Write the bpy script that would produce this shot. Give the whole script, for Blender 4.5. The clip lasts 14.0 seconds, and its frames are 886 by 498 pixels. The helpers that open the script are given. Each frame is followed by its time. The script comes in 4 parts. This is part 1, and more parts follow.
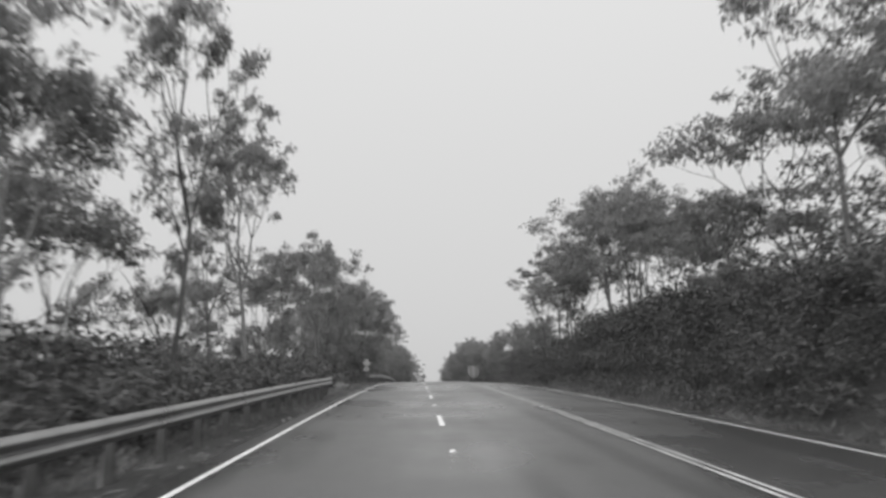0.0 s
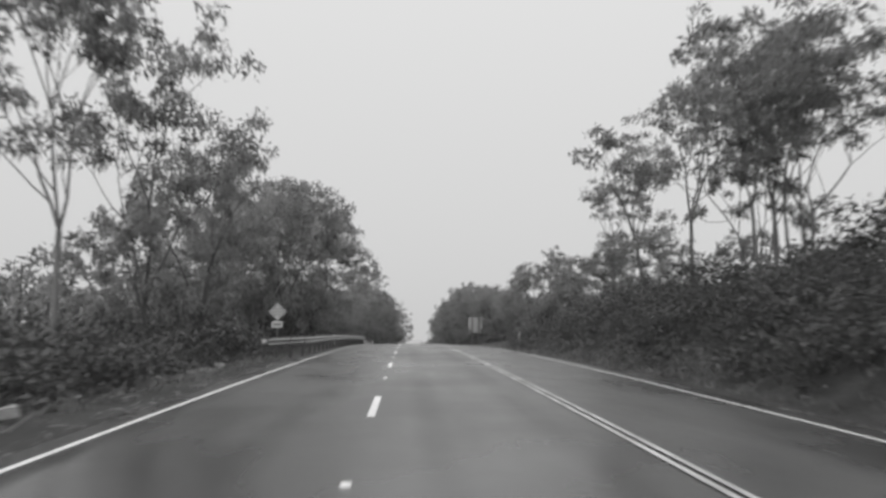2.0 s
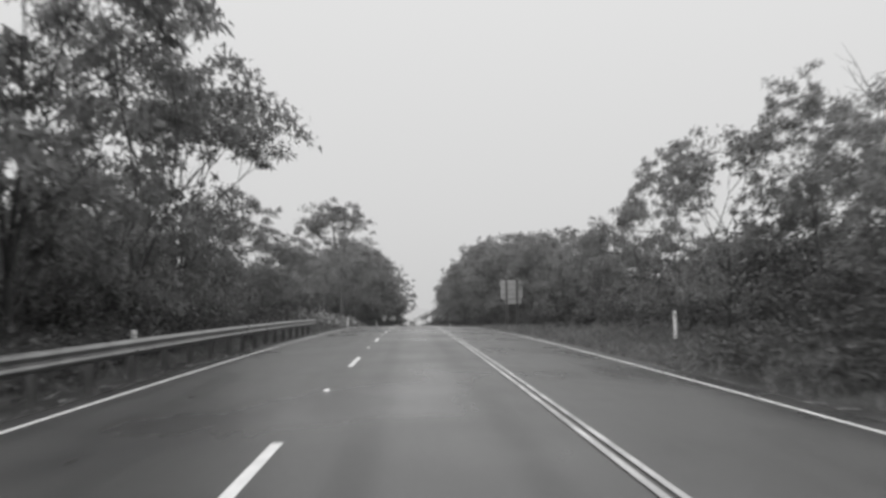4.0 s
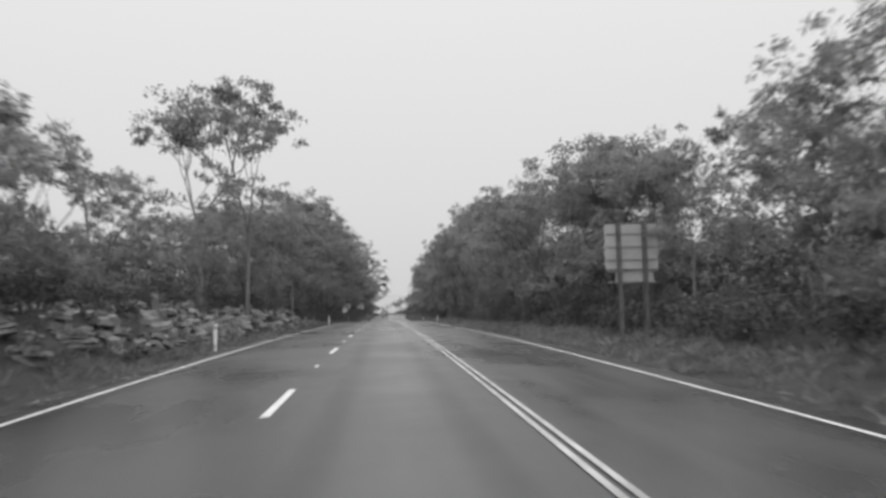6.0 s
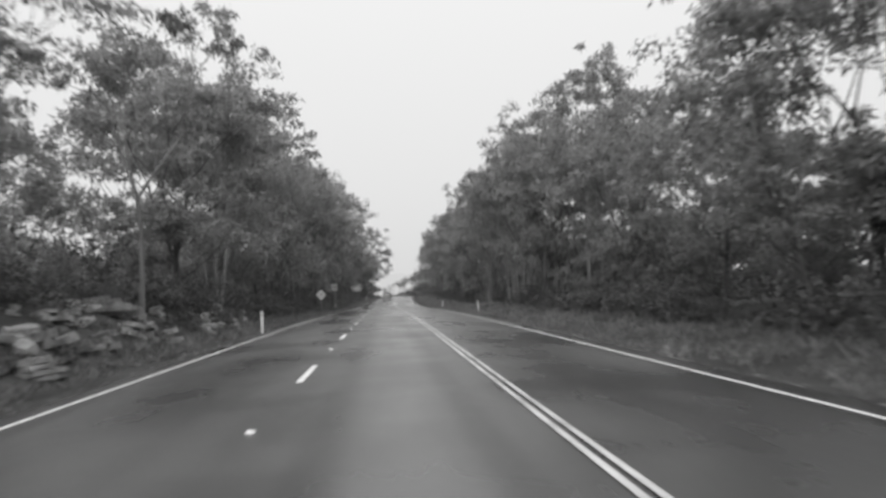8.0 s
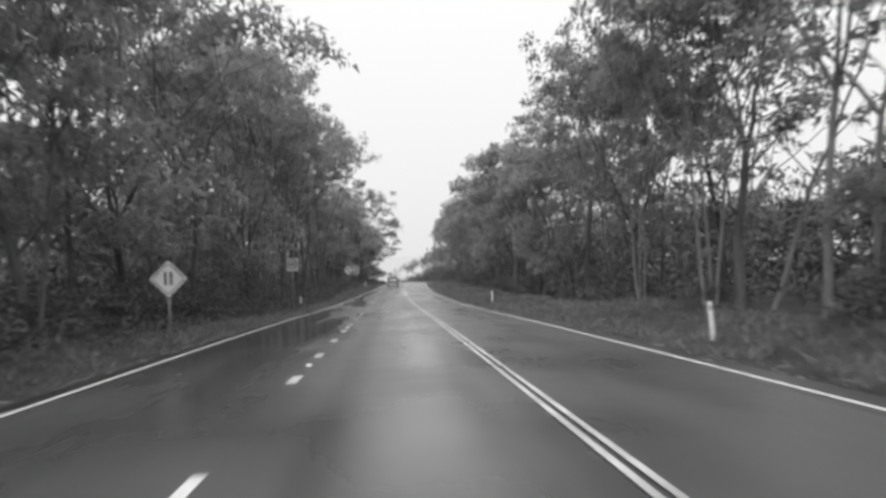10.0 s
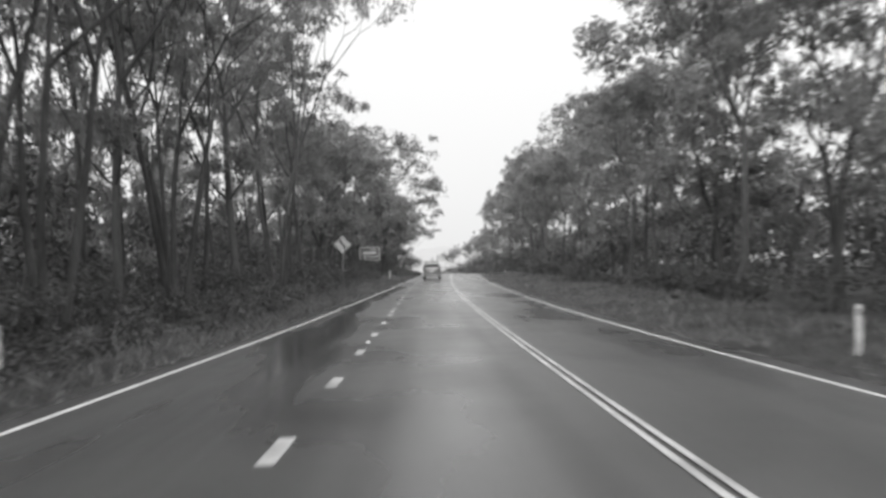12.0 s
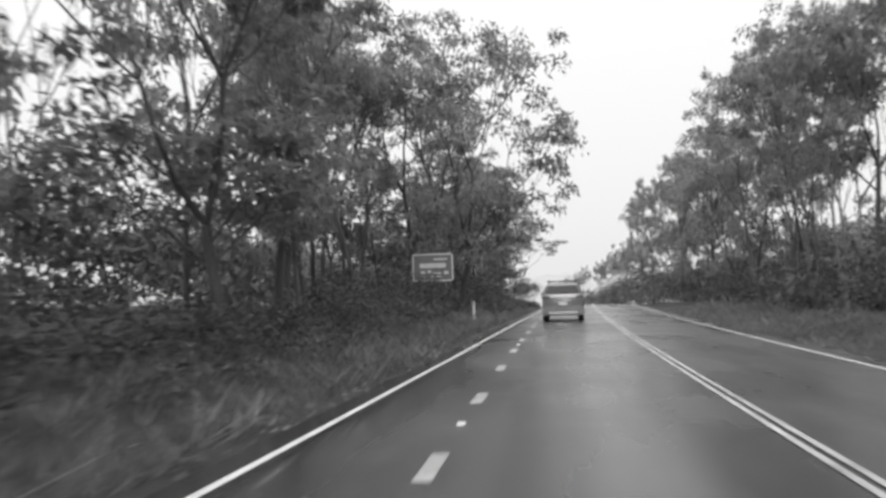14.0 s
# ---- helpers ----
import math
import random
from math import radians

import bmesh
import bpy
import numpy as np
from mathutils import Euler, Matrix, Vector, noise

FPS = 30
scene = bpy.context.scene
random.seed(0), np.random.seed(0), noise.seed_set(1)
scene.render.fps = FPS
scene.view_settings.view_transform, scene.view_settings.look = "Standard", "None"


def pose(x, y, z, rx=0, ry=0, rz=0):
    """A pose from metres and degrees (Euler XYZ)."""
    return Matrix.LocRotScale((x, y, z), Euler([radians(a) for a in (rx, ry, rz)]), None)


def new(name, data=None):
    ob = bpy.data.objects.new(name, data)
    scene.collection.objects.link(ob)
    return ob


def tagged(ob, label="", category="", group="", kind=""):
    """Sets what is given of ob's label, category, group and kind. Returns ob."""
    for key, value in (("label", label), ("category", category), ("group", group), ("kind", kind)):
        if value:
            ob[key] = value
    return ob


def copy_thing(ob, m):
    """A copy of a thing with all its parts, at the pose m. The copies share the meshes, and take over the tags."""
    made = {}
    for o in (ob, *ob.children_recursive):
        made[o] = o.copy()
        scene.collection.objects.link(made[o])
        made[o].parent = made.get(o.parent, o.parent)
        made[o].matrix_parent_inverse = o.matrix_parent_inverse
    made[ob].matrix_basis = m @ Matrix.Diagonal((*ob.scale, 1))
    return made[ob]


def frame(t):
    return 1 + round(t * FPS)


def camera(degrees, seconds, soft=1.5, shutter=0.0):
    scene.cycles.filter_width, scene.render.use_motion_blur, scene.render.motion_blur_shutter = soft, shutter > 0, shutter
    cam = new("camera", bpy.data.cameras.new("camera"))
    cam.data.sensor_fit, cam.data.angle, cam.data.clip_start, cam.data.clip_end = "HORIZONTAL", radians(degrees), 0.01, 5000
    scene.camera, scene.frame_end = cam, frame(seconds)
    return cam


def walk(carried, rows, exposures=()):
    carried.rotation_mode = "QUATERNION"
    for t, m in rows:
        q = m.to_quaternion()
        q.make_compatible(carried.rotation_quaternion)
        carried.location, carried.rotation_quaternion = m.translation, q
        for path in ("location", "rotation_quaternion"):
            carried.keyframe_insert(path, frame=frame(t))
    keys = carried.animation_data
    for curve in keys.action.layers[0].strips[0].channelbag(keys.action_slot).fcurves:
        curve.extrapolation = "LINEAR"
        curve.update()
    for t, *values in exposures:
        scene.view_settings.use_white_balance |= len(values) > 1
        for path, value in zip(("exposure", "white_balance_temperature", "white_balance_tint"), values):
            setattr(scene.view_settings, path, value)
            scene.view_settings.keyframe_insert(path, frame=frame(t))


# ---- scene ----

# The road runs along +y. x = 0 is the dashed lane line; s is the distance along the road.
SLOPES = ((-200, 0.055), (15, 0.055), (138, 0.0), (172, -0.0145), (195, -0.014), (258, -0.028), (305, -0.002), (360, 0.002), (415, -0.045), (900, -0.045))


def slope(s):
    for (a, p), (b, q) in zip(SLOPES, SLOPES[1:]):
        if s <= b:
            return p + (q - p) * (s - a) / (b - a)
    return SLOPES[-1][1]


_STEPS = [-200 + i for i in range(1101)]
_LEVEL = [0.0]
for _s in _STEPS[:-1]:
    _LEVEL.append(_LEVEL[-1] + slope(_s + 0.5))
_ZERO = _LEVEL[200]


def level(s):
    """Height of the road's surface at the dashed line."""
    u = min(max(s + 200, 0), 1099)
    i = int(u)
    return _LEVEL[i] + (_LEVEL[i + 1] - _LEVEL[i]) * (u - i) - _ZERO


def bend(s):
    """Sideways shift: a right-hand bend, then a left-hand one past the crest."""
    s = min(s, 600.0)
    return 3.5e-4 * max(0.0, s - 295) ** 2 - 1.15e-3 * max(0.0, s - 375) ** 2


def spot(x, s, z=0.0):
    return Vector((x + bend(s), s, level(s) + z))


def profile(table, s):
    if s <= table[0][0]:
        return table[0][1]
    for (a, p), (b, q) in zip(table, table[1:]):
        if s <= b:
            return p + (q - p) * (s - a) / (b - a)
    return table[-1][1]


# ---- camera ----
cam = camera(62.0, 14.0, soft=3.0, shutter=0.3)
EYE = 1.44
PATH = (  # seconds, x, s, pitch to the road, roll, yaw
    (0.0, -0.56, 0.0, 8.50, 0.42, -1.98), (0.5, -0.25, 10.4, 6.09, 1.02, -2.98), (1.0, -0.01, 20.0, 4.53, 0.74, -3.21),
    (1.5, 0.28, 30.6, 4.88, -0.06, -2.76), (2.0, 0.50, 41.4, 5.30, -0.37, -2.87), (2.5, 0.80, 52.0, 5.67, 0.44, -1.67),
    (3.0, 0.91, 62.6, 6.19, 1.02, -1.74), (3.5, 1.27, 73.1, 5.52, 0.08, -1.61), (4.0, 1.35, 83.8, 3.88, 0.38, -2.53),
    (6.5, 1.57, 138.0, 3.77, 1.09, -4.74), (7.0, 1.62, 149.2, 3.36, 1.06, -3.95), (7.5, 1.60, 160.4, 2.85, 0.13, -3.90),
    (8.0, 1.50, 171.8, 3.30, 2.3, -4.55), (8.5, 1.57, 183.2, 3.45, 2.11, -3.66), (9.0, 1.57, 194.7, 2.97, 1.94, -3.48),
    (11.5, 1.35, 251.7, 2.46, 1.80, -5.28), (12.0, 1.29, 262.9, 2.32, 1.15, -1.37), (12.5, 1.19, 274.0, 2.77, -0.42, 2.81),
    (13.0, 1.18, 285.0, 2.72, -0.16, 4.93), (13.5, 1.09, 296.0, 2.89, 0.68, 6.57), (14.0, 1.05, 307.0, 3.54, 1.72, 7.77))
walk(cam, [(t, pose(*spot(x, s, EYE), 90 + p + math.degrees(math.atan(slope(s))), r, y)) for t, x, s, p, r, y in PATH],
     exposures=((0.0, -0.02), (4.0, 0.03), (6.5, 0.16), (9.0, 0.36), (11.5, 0.54), (14.0, 0.48)))

# ---- light: a low, even overcast ----
world = bpy.data.worlds.new("overcast_sky")
scene.world = world
world.use_nodes = True
wn, wl = world.node_tree.nodes, world.node_tree.links
wn.clear()
w_out, w_bg = wn.new("ShaderNodeOutputWorld"), wn.new("ShaderNodeBackground")
w_sky, w_bw, w_mix = wn.new("ShaderNodeTexSky"), wn.new("ShaderNodeRGBToBW"), wn.new("ShaderNodeMixRGB")
w_sky.sky_type, w_sky.sun_disc = "NISHITA", False
w_sky.sun_elevation, w_sky.sun_rotation = radians(32), radians(192)
w_sky.dust_density = 6
w_mix.inputs[0].default_value = 0.9
# the cloud is a little brighter overhead than at the horizon
w_co, w_sep, w_grad = wn.new("ShaderNodeTexCoord"), wn.new("ShaderNodeSeparateXYZ"), wn.new("ShaderNodeMapRange")
w_grad.inputs[1].default_value, w_grad.inputs[2].default_value, w_grad.inputs[3].default_value, w_grad.inputs[4].default_value = 0.0, 0.8, 6.5, 9.6
wl.new(w_co.outputs["Generated"], w_sep.inputs[0])
wl.new(w_sep.outputs[2], w_grad.inputs[0])
# the thinner cloud high up
w_top, w_sum = wn.new("ShaderNodeMapRange"), wn.new("ShaderNodeMath")
w_top.inputs[1].default_value, w_top.inputs[2].default_value, w_top.inputs[3].default_value, w_top.inputs[4].default_value = 0.5, 0.95, 0.0, 7.0
wl.new(w_sep.outputs[2], w_top.inputs[0])
wl.new(w_grad.outputs[0], w_sum.inputs[0])
wl.new(w_top.outputs[0], w_sum.inputs[1])
wl.new(w_sum.outputs[0], w_mix.inputs[2])
wl.new(w_sky.outputs[0], w_bw.inputs[0])
wl.new(w_bw.outputs[0], w_mix.inputs[1])
wl.new(w_mix.outputs[0], w_bg.inputs[0])
w_bg.inputs[1].default_value = 0.1
wl.new(w_bg.outputs[0], w_out.inputs[0])

sun = new("sun", bpy.data.lights.new("sun", "SUN"))
sun.data.energy, sun.data.angle, sun.data.color = 1.5, radians(50), (1.0, 0.99, 0.98)
sun.rotation_euler = (radians(58), 0, radians(-12))


# ---- materials ----
def material(name, dark, light, rough=0.8, scale=3.0, fine=40.0, bump=0.3, depth=0.01, metal=0.0, spec=0.5, random_tint=0.0, detail=6.0, translucent=0.0, island=False, stretch=(1, 1, 1), rough_var=0.1):
    """Two scales of noise between two greys, with relief; optionally tinted from piece to piece."""
    m = bpy.data.materials.new(name)
    m.use_nodes = True
    n, l = m.node_tree.nodes, m.node_tree.links
    bs = n["Principled BSDF"]
    co, mp = n.new("ShaderNodeTexCoord"), n.new("ShaderNodeMapping")
    mp.inputs["Scale"].default_value = stretch
    l.new(co.outputs["Object"], mp.inputs[0])
    a, b = n.new("ShaderNodeTexNoise"), n.new("ShaderNodeTexNoise")
    a.inputs["Scale"].default_value, b.inputs["Scale"].default_value = scale, fine
    a.inputs["Detail"].default_value = b.inputs["Detail"].default_value = detail
    l.new(mp.outputs[0], a.inputs[0])
    l.new(mp.outputs[0], b.inputs[0])
    add = n.new("ShaderNodeMath")
    add.operation = "MULTIPLY_ADD"
    l.new(b.outputs[0], add.inputs[0])
    add.inputs[1].default_value = 0.5
    l.new(a.outputs[0], add.inputs[2])
    ramp = n.new("ShaderNodeMapRange")
    ramp.inputs[1].default_value, ramp.inputs[2].default_value = 0.5, 1.0
    l.new(add.outputs[0], ramp.inputs[0])
    value = ramp.outputs[0]
    if random_tint:
        src = n.new("ShaderNodeNewGeometry").outputs["Random Per Island"] if island else n.new("ShaderNodeObjectInfo").outputs["Random"]
        tint = n.new("ShaderNodeMath")
        tint.operation = "MULTIPLY_ADD"
        l.new(src, tint.inputs[0])
        tint.inputs[1].default_value = random_tint
        off = n.new("ShaderNodeMath")
        off.operation = "SUBTRACT"
        l.new(value, off.inputs[0])
        off.inputs[1].default_value = random_tint / 2
        l.new(off.outputs[0], tint.inputs[2])
        tint.use_clamp = True
        value = tint.outputs[0]
    mix = n.new("ShaderNodeMixRGB")
    mix.inputs[1].default_value, mix.inputs[2].default_value = (*dark, 1), (*light, 1)
    l.new(value, mix.inputs[0])
    l.new(mix.outputs[0], bs.inputs["Base Color"])
    rr = n.new("ShaderNodeMapRange")
    rr.inputs[3].default_value, rr.inputs[4].default_value = max(0.03, rough - rough_var), min(1, rough + rough_var)
    l.new(a.outputs[0], rr.inputs[0])
    l.new(rr.outputs[0], bs.inputs["Roughness"])
    bs.inputs["Metallic"].default_value, bs.inputs["Specular IOR Level"].default_value = metal, spec
    if bump:
        bp = n.new("ShaderNodeBump")
        bp.inputs["Strength"].default_value, bp.inputs["Distance"].default_value = bump, depth
        l.new(b.outputs[0], bp.inputs["Height"])
        l.new(bp.outputs[0], bs.inputs["Normal"])
    if translucent:
        tr, ms = n.new("ShaderNodeBsdfTranslucent"), n.new("ShaderNodeMixShader")
        l.new(mix.outputs[0], tr.inputs[0])
        ms.inputs[0].default_value = translucent
        l.new(bs.outputs[0], ms.inputs[1])
        l.new(tr.outputs[0], ms.inputs[2])
        l.new(ms.outputs[0], n["Material Output"].inputs[0])
    return m


def grey(v, tint=(1.0, 1.0, 1.0)):
    return tuple(v * c for c in tint)


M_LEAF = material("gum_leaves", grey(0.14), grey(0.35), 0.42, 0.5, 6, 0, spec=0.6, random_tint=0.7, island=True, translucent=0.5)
M_BUSH = material("shrub_leaves", grey(0.045), grey(0.14), 0.45, 0.8, 8, 0, spec=0.6, random_tint=0.6, island=True, translucent=0.3)
M_BARK = material("gum_bark", grey(0.07), grey(0.25), 0.75, 1.2, 14, 0.6, 0.02, random_tint=0.5, stretch=(1, 1, 0.25))
M_BARK_DARK = material("ironbark", grey(0.035), grey(0.13), 0.8, 2, 18, 0.8, 0.03, random_tint=0.5, stretch=(1, 1, 0.2))
M_SOIL = material("wet_verge_soil", grey(0.02), grey(0.075), 0.85, 0.5, 9, 0.9, 0.06, spec=0.2)
M_GRASS = material("wet_grass", grey(0.09), grey(0.25), 0.6, 0.3, 5, 0, random_tint=0.7, island=True, translucent=0.3)
M_ROCK = material("sandstone", grey(0.06), grey(0.36), 0.75, 1.3, 9, 1.0, 0.08, random_tint=0.7)
M_PAINT = material("road_paint", grey(0.55), grey(0.85), 0.45, 4, 60, 0.3, 0.003)
M_PAINT_WORN = material("worn_road_paint", grey(0.22), grey(0.62), 0.45, 1.2, 45, 0.3, 0.003)
M_STEEL = material("galvanised_steel", grey(0.16), grey(0.36), 0.33, 1.5, 30, 0.2, 0.002, metal=0.8, rough_var=0.2)
M_POST = material("weathered_post", grey(0.04), grey(0.10), 0.8, 4, 40, 0.4, 0.004)
M_WHITE = material("white_plastic", grey(0.6), grey(0.8), 0.5, 5, 50, 0.1, 0.002)


def wet_asphalt():
    m = bpy.data.materials.new("wet_asphalt")
    m.use_nodes = True
    n, l = m.node_tree.nodes, m.node_tree.links
    bs = n["Principled BSDF"]
    geo, sep = n.new("ShaderNodeNewGeometry"), n.new("ShaderNodeSeparateXYZ")
    l.new(geo.outputs["Position"], sep.inputs[0])
    long = n.new("ShaderNodeMapping")
    long.inputs["Scale"].default_value = (0.55, 0.05, 1)
    l.new(geo.outputs["Position"], long.inputs[0])
    streak, patch, grit = n.new("ShaderNodeTexNoise"), n.new("ShaderNodeTexNoise"), n.new("ShaderNodeTexNoise")
    for t, sc, de in ((streak, 1.0, 4), (patch, 0.25, 5), (grit, 55, 3)):
        t.inputs["Scale"].default_value, t.inputs["Detail"].default_value = sc, de
    l.new(long.outputs[0], streak.inputs[0])
    l.new(geo.outputs["Position"], patch.inputs[0])
    l.new(geo.outputs["Position"], grit.inputs[0])
    mean = n.new("ShaderNodeMath")
    mean.operation = "ADD"
    l.new(streak.outputs[0], mean.inputs[0])
    l.new(patch.outputs[0], mean.inputs[1])
    wet = n.new("ShaderNodeMapRange")
    wet.interpolation_type = "SMOOTHSTEP"
    wet.inputs[1].default_value, wet.inputs[2].default_value = 0.7, 1.35
    l.new(mean.outputs[0], wet.inputs[0])
    rough = n.new("ShaderNodeMapRange")
    rough.inputs[3].default_value, rough.inputs[4].default_value = 0.42, 0.2
    l.new(wet.outputs[0], rough.inputs[0])
    # standing water in the hollows of the left lane
    lane, hollow, pool, flat = n.new("ShaderNodeMapRange"), n.new("ShaderNodeMath"), n.new("ShaderNodeMapRange"), n.new("ShaderNodeMixRGB")
    lane.inputs[1].default_value, lane.inputs[2].default_value, lane.inputs[3].default_value, lane.inputs[4].default_value = -0.6, 0.7, 0.2, -0.22
    l.new(sep.outputs[0], lane.inputs[0])
    hollow.operation = "ADD"
    l.new(lane.outputs[0], hollow.inputs[0])
    l.new(streak.outputs[0], hollow.inputs[1])
    pool.interpolation_type = "SMOOTHSTEP"
    pool.inputs[1].default_value, pool.inputs[2].default_value = 0.58, 0.76
    stretch = n.new("ShaderNodeMapRange")
    stretch.inputs[1].default_value, stretch.inputs[2].default_value, stretch.inputs[3].default_value, stretch.inputs[4].default_value = 185, 240, -0.4, 0.0
    l.new(sep.outputs[1], stretch.inputs[0])
    deep = n.new("ShaderNodeMath")
    deep.operation = "ADD"
    l.new(hollow.outputs[0], deep.inputs[0])
    l.new(stretch.outputs[0], deep.inputs[1])
    l.new(deep.outputs[0], pool.inputs[0])
    l.new(pool.outputs[0], flat.inputs[0])
    l.new(rough.outputs[0], flat.inputs[1])
    flat.inputs[2].default_value = (0.12, 0.12, 0.12, 1)
    l.new(flat.outputs[0], bs.inputs["Roughness"])
    mix = n.new("ShaderNodeMixRGB")
    mix.inputs[1].default_value, mix.inputs[2].default_value = (0.075, 0.075, 0.075, 1), (0.045, 0.045, 0.045, 1)
    l.new(wet.outputs[0], mix.inputs[0])
    # polished, darker wheel tracks along the lanes
    track = None
    for op, val in (("SUBTRACT", 1.65), ("ABSOLUTE", None), ("SUBTRACT", 0.78), ("ABSOLUTE", None)):
        q = n.new("ShaderNodeMath")
        q.operation = op
        l.new(track.outputs[0] if track else sep.outputs[0], q.inputs[0])
        if val is not None:
            q.inputs[1].default_value = val
        track = q
    worn = n.new("ShaderNodeMapRange")
    worn.interpolation_type = "SMOOTHSTEP"
    worn.inputs[1].default_value, worn.inputs[2].default_value, worn.inputs[3].default_value, worn.inputs[4].default_value = 0.05, 0.34, 0.62, 1.0
    l.new(track.outputs[0], worn.inputs[0])
    dark = n.new("ShaderNodeMixRGB")
    dark.blend_type = "MULTIPLY"
    dark.inputs[0].default_value = 1.0
    l.new(mix.outputs[0], dark.inputs[1])
    l.new(worn.outputs[0], dark.inputs[2])
    mix = dark
    speck = n.new("ShaderNodeMixRGB")
    speck.blend_type = "MULTIPLY"
    speck.inputs[0].default_value = 0.6
    gr = n.new("ShaderNodeMapRange")
    gr.inputs[1].default_value, gr.inputs[2].default_value, gr.inputs[3].default_value, gr.inputs[4].default_value = 0.3, 0.7, 0.5, 1.5
    l.new(grit.outputs[0], gr.inputs[0])
    l.new(mix.outputs[0], speck.inputs[1])
    l.new(gr.outputs[0], speck.inputs[2])
    l.new(speck.outputs[0], bs.inputs["Base Color"])
    bp = n.new("ShaderNodeBump")
    bp.inputs["Distance"].default_value = 0.006
    st = n.new("ShaderNodeMapRange")
    st.inputs[3].default_value, st.inputs[4].default_value = 0.35, 0.05
    l.new(wet.outputs[0], st.inputs[0])
    calm = n.new("ShaderNodeMixRGB")
    l.new(pool.outputs[0], calm.inputs[0])
    l.new(st.outputs[0], calm.inputs[1])
    calm.inputs[2].default_value = (0.01, 0.01, 0.01, 1)
    l.new(calm.outputs[0], bp.inputs["Strength"])
    l.new(grit.outputs[0], bp.inputs["Height"])
    l.new(bp.outputs[0], bs.inputs["Normal"])
    bs.inputs["Specular IOR Level"].default_value = 0.5
    return m


M_ASPHALT = wet_asphalt()

# ---- mesh helpers ----
RNG = np.random.default_rng(7)


def mesh_of(name, verts, faces, mat, smooth=False):
    me = bpy.data.meshes.new(name)
    me.from_pydata([tuple(v) for v in verts], [], [tuple(f) for f in faces])
    me.materials.append(mat)
    if smooth:
        me.shade_smooth()
    return me


def child(name, me, parent, label=""):
    ob = new(name, me)
    ob.parent = parent
    return tagged(ob, label)


def part(name, bm, mat, parent, label="", smooth=False):
    me = bpy.data.meshes.new(name)
    bm.to_mesh(me)
    bm.free()
    me.materials.append(mat)
    if smooth:
        me.shade_smooth()
    return child(name, me, parent, label)


def box(bm, x0, x1, y0, y1, z0, z1, bevel=0.0):
    r = bmesh.ops.create_cube(bm, size=1, matrix=Matrix.Translation(((x0 + x1) / 2, (y0 + y1) / 2, (z0 + z1) / 2)) @ Matrix.Diagonal((x1 - x0, y1 - y0, z1 - z0, 1)))
    if bevel:
        edges = list({e for v in r["verts"] for e in v.link_edges})
        bmesh.ops.bevel(bm, geom=edges, offset=bevel, segments=2, affect="EDGES")
    return bm


def tube(V, F, pts, radii, sides=6):
    """Append a tapered tube along pts."""
    base = len(V)
    for i, p in enumerate(pts):
        d = (pts[min(i + 1, len(pts) - 1)] - pts[max(i - 1, 0)])
        d = d / (np.linalg.norm(d) + 1e-9)
        u = np.cross(d, (0.3, 0.9, 0.2))
        u /= np.linalg.norm(u) + 1e-9
        w = np.cross(d, u)
        for k in range(sides):
            a = 2 * math.pi * k / sides
            V.append(p + radii[i] * (math.cos(a) * u + math.sin(a) * w))
    for i in range(len(pts) - 1):
        for k in range(sides):
            a, b = base + i * sides + k, base + i * sides + (k + 1) % sides
            F.append((a, b, b + sides, a + sides))


def leaves(rng, centre, radii, count, size, droop=0.6):
    """Pointed leaf sprays filling a flattened, lumpy cap round centre. Returns three corners for each."""
    d = rng.normal(size=(count, 3))
    d /= np.linalg.norm(d, axis=1)[:, None]
    d[:, 2] = np.where(d[:, 2] < -0.35, -d[:, 2] * 0.6, d[:, 2])
    r = rng.random(count) ** 0.45
    p = centre + d * r[:, None] * np.array(radii)
    way = d * 0.35 + rng.normal(size=(count, 3)) * 0.6
    way[:, 2] -= droop
    way /= np.linalg.norm(way, axis=1)[:, None]
    side = np.cross(way, rng.normal(size=(count, 3)))
    side /= np.linalg.norm(side, axis=1)[:, None] + 1e-9
    ln = size * (0.6 + 0.8 * rng.random(count))[:, None]
    wd = ln * 0.22
    return np.stack([p + side * wd, p + way * ln, p - side * wd], 1)


def leaf_mesh(name, quads, mat):
    Q = np.concatenate(quads)
    n, k = Q.shape[:2]
    return mesh_of(name, Q.reshape(-1, 3).tolist(), np.arange(n * k).reshape(n, k).tolist(), mat)


def limb(rng, V, F, start, way, length, r0, r1, bendup=0.25, wob=0.12, steps=5):
    pts, p, d = [start], start.copy(), way / np.linalg.norm(way)
    for i in range(steps):
        d = d + rng.normal(size=3) * wob + np.array((0, 0, bendup / steps))
        d /= np.linalg.norm(d)
        p = p + d * length / steps
        pts.append(p)
    tube(V, F, pts, np.linspace(r0, r1, steps + 1), 3 if r0 < 0.05 else (4 if r0 < 0.12 else 6))
    return pts, d


def across(d):
    """Two unit vectors square to d."""
    u = np.cross(d, (0.31, 0.87, 0.22))
    u /= np.linalg.norm(u) + 1e-9
    return u, np.cross(d, u)


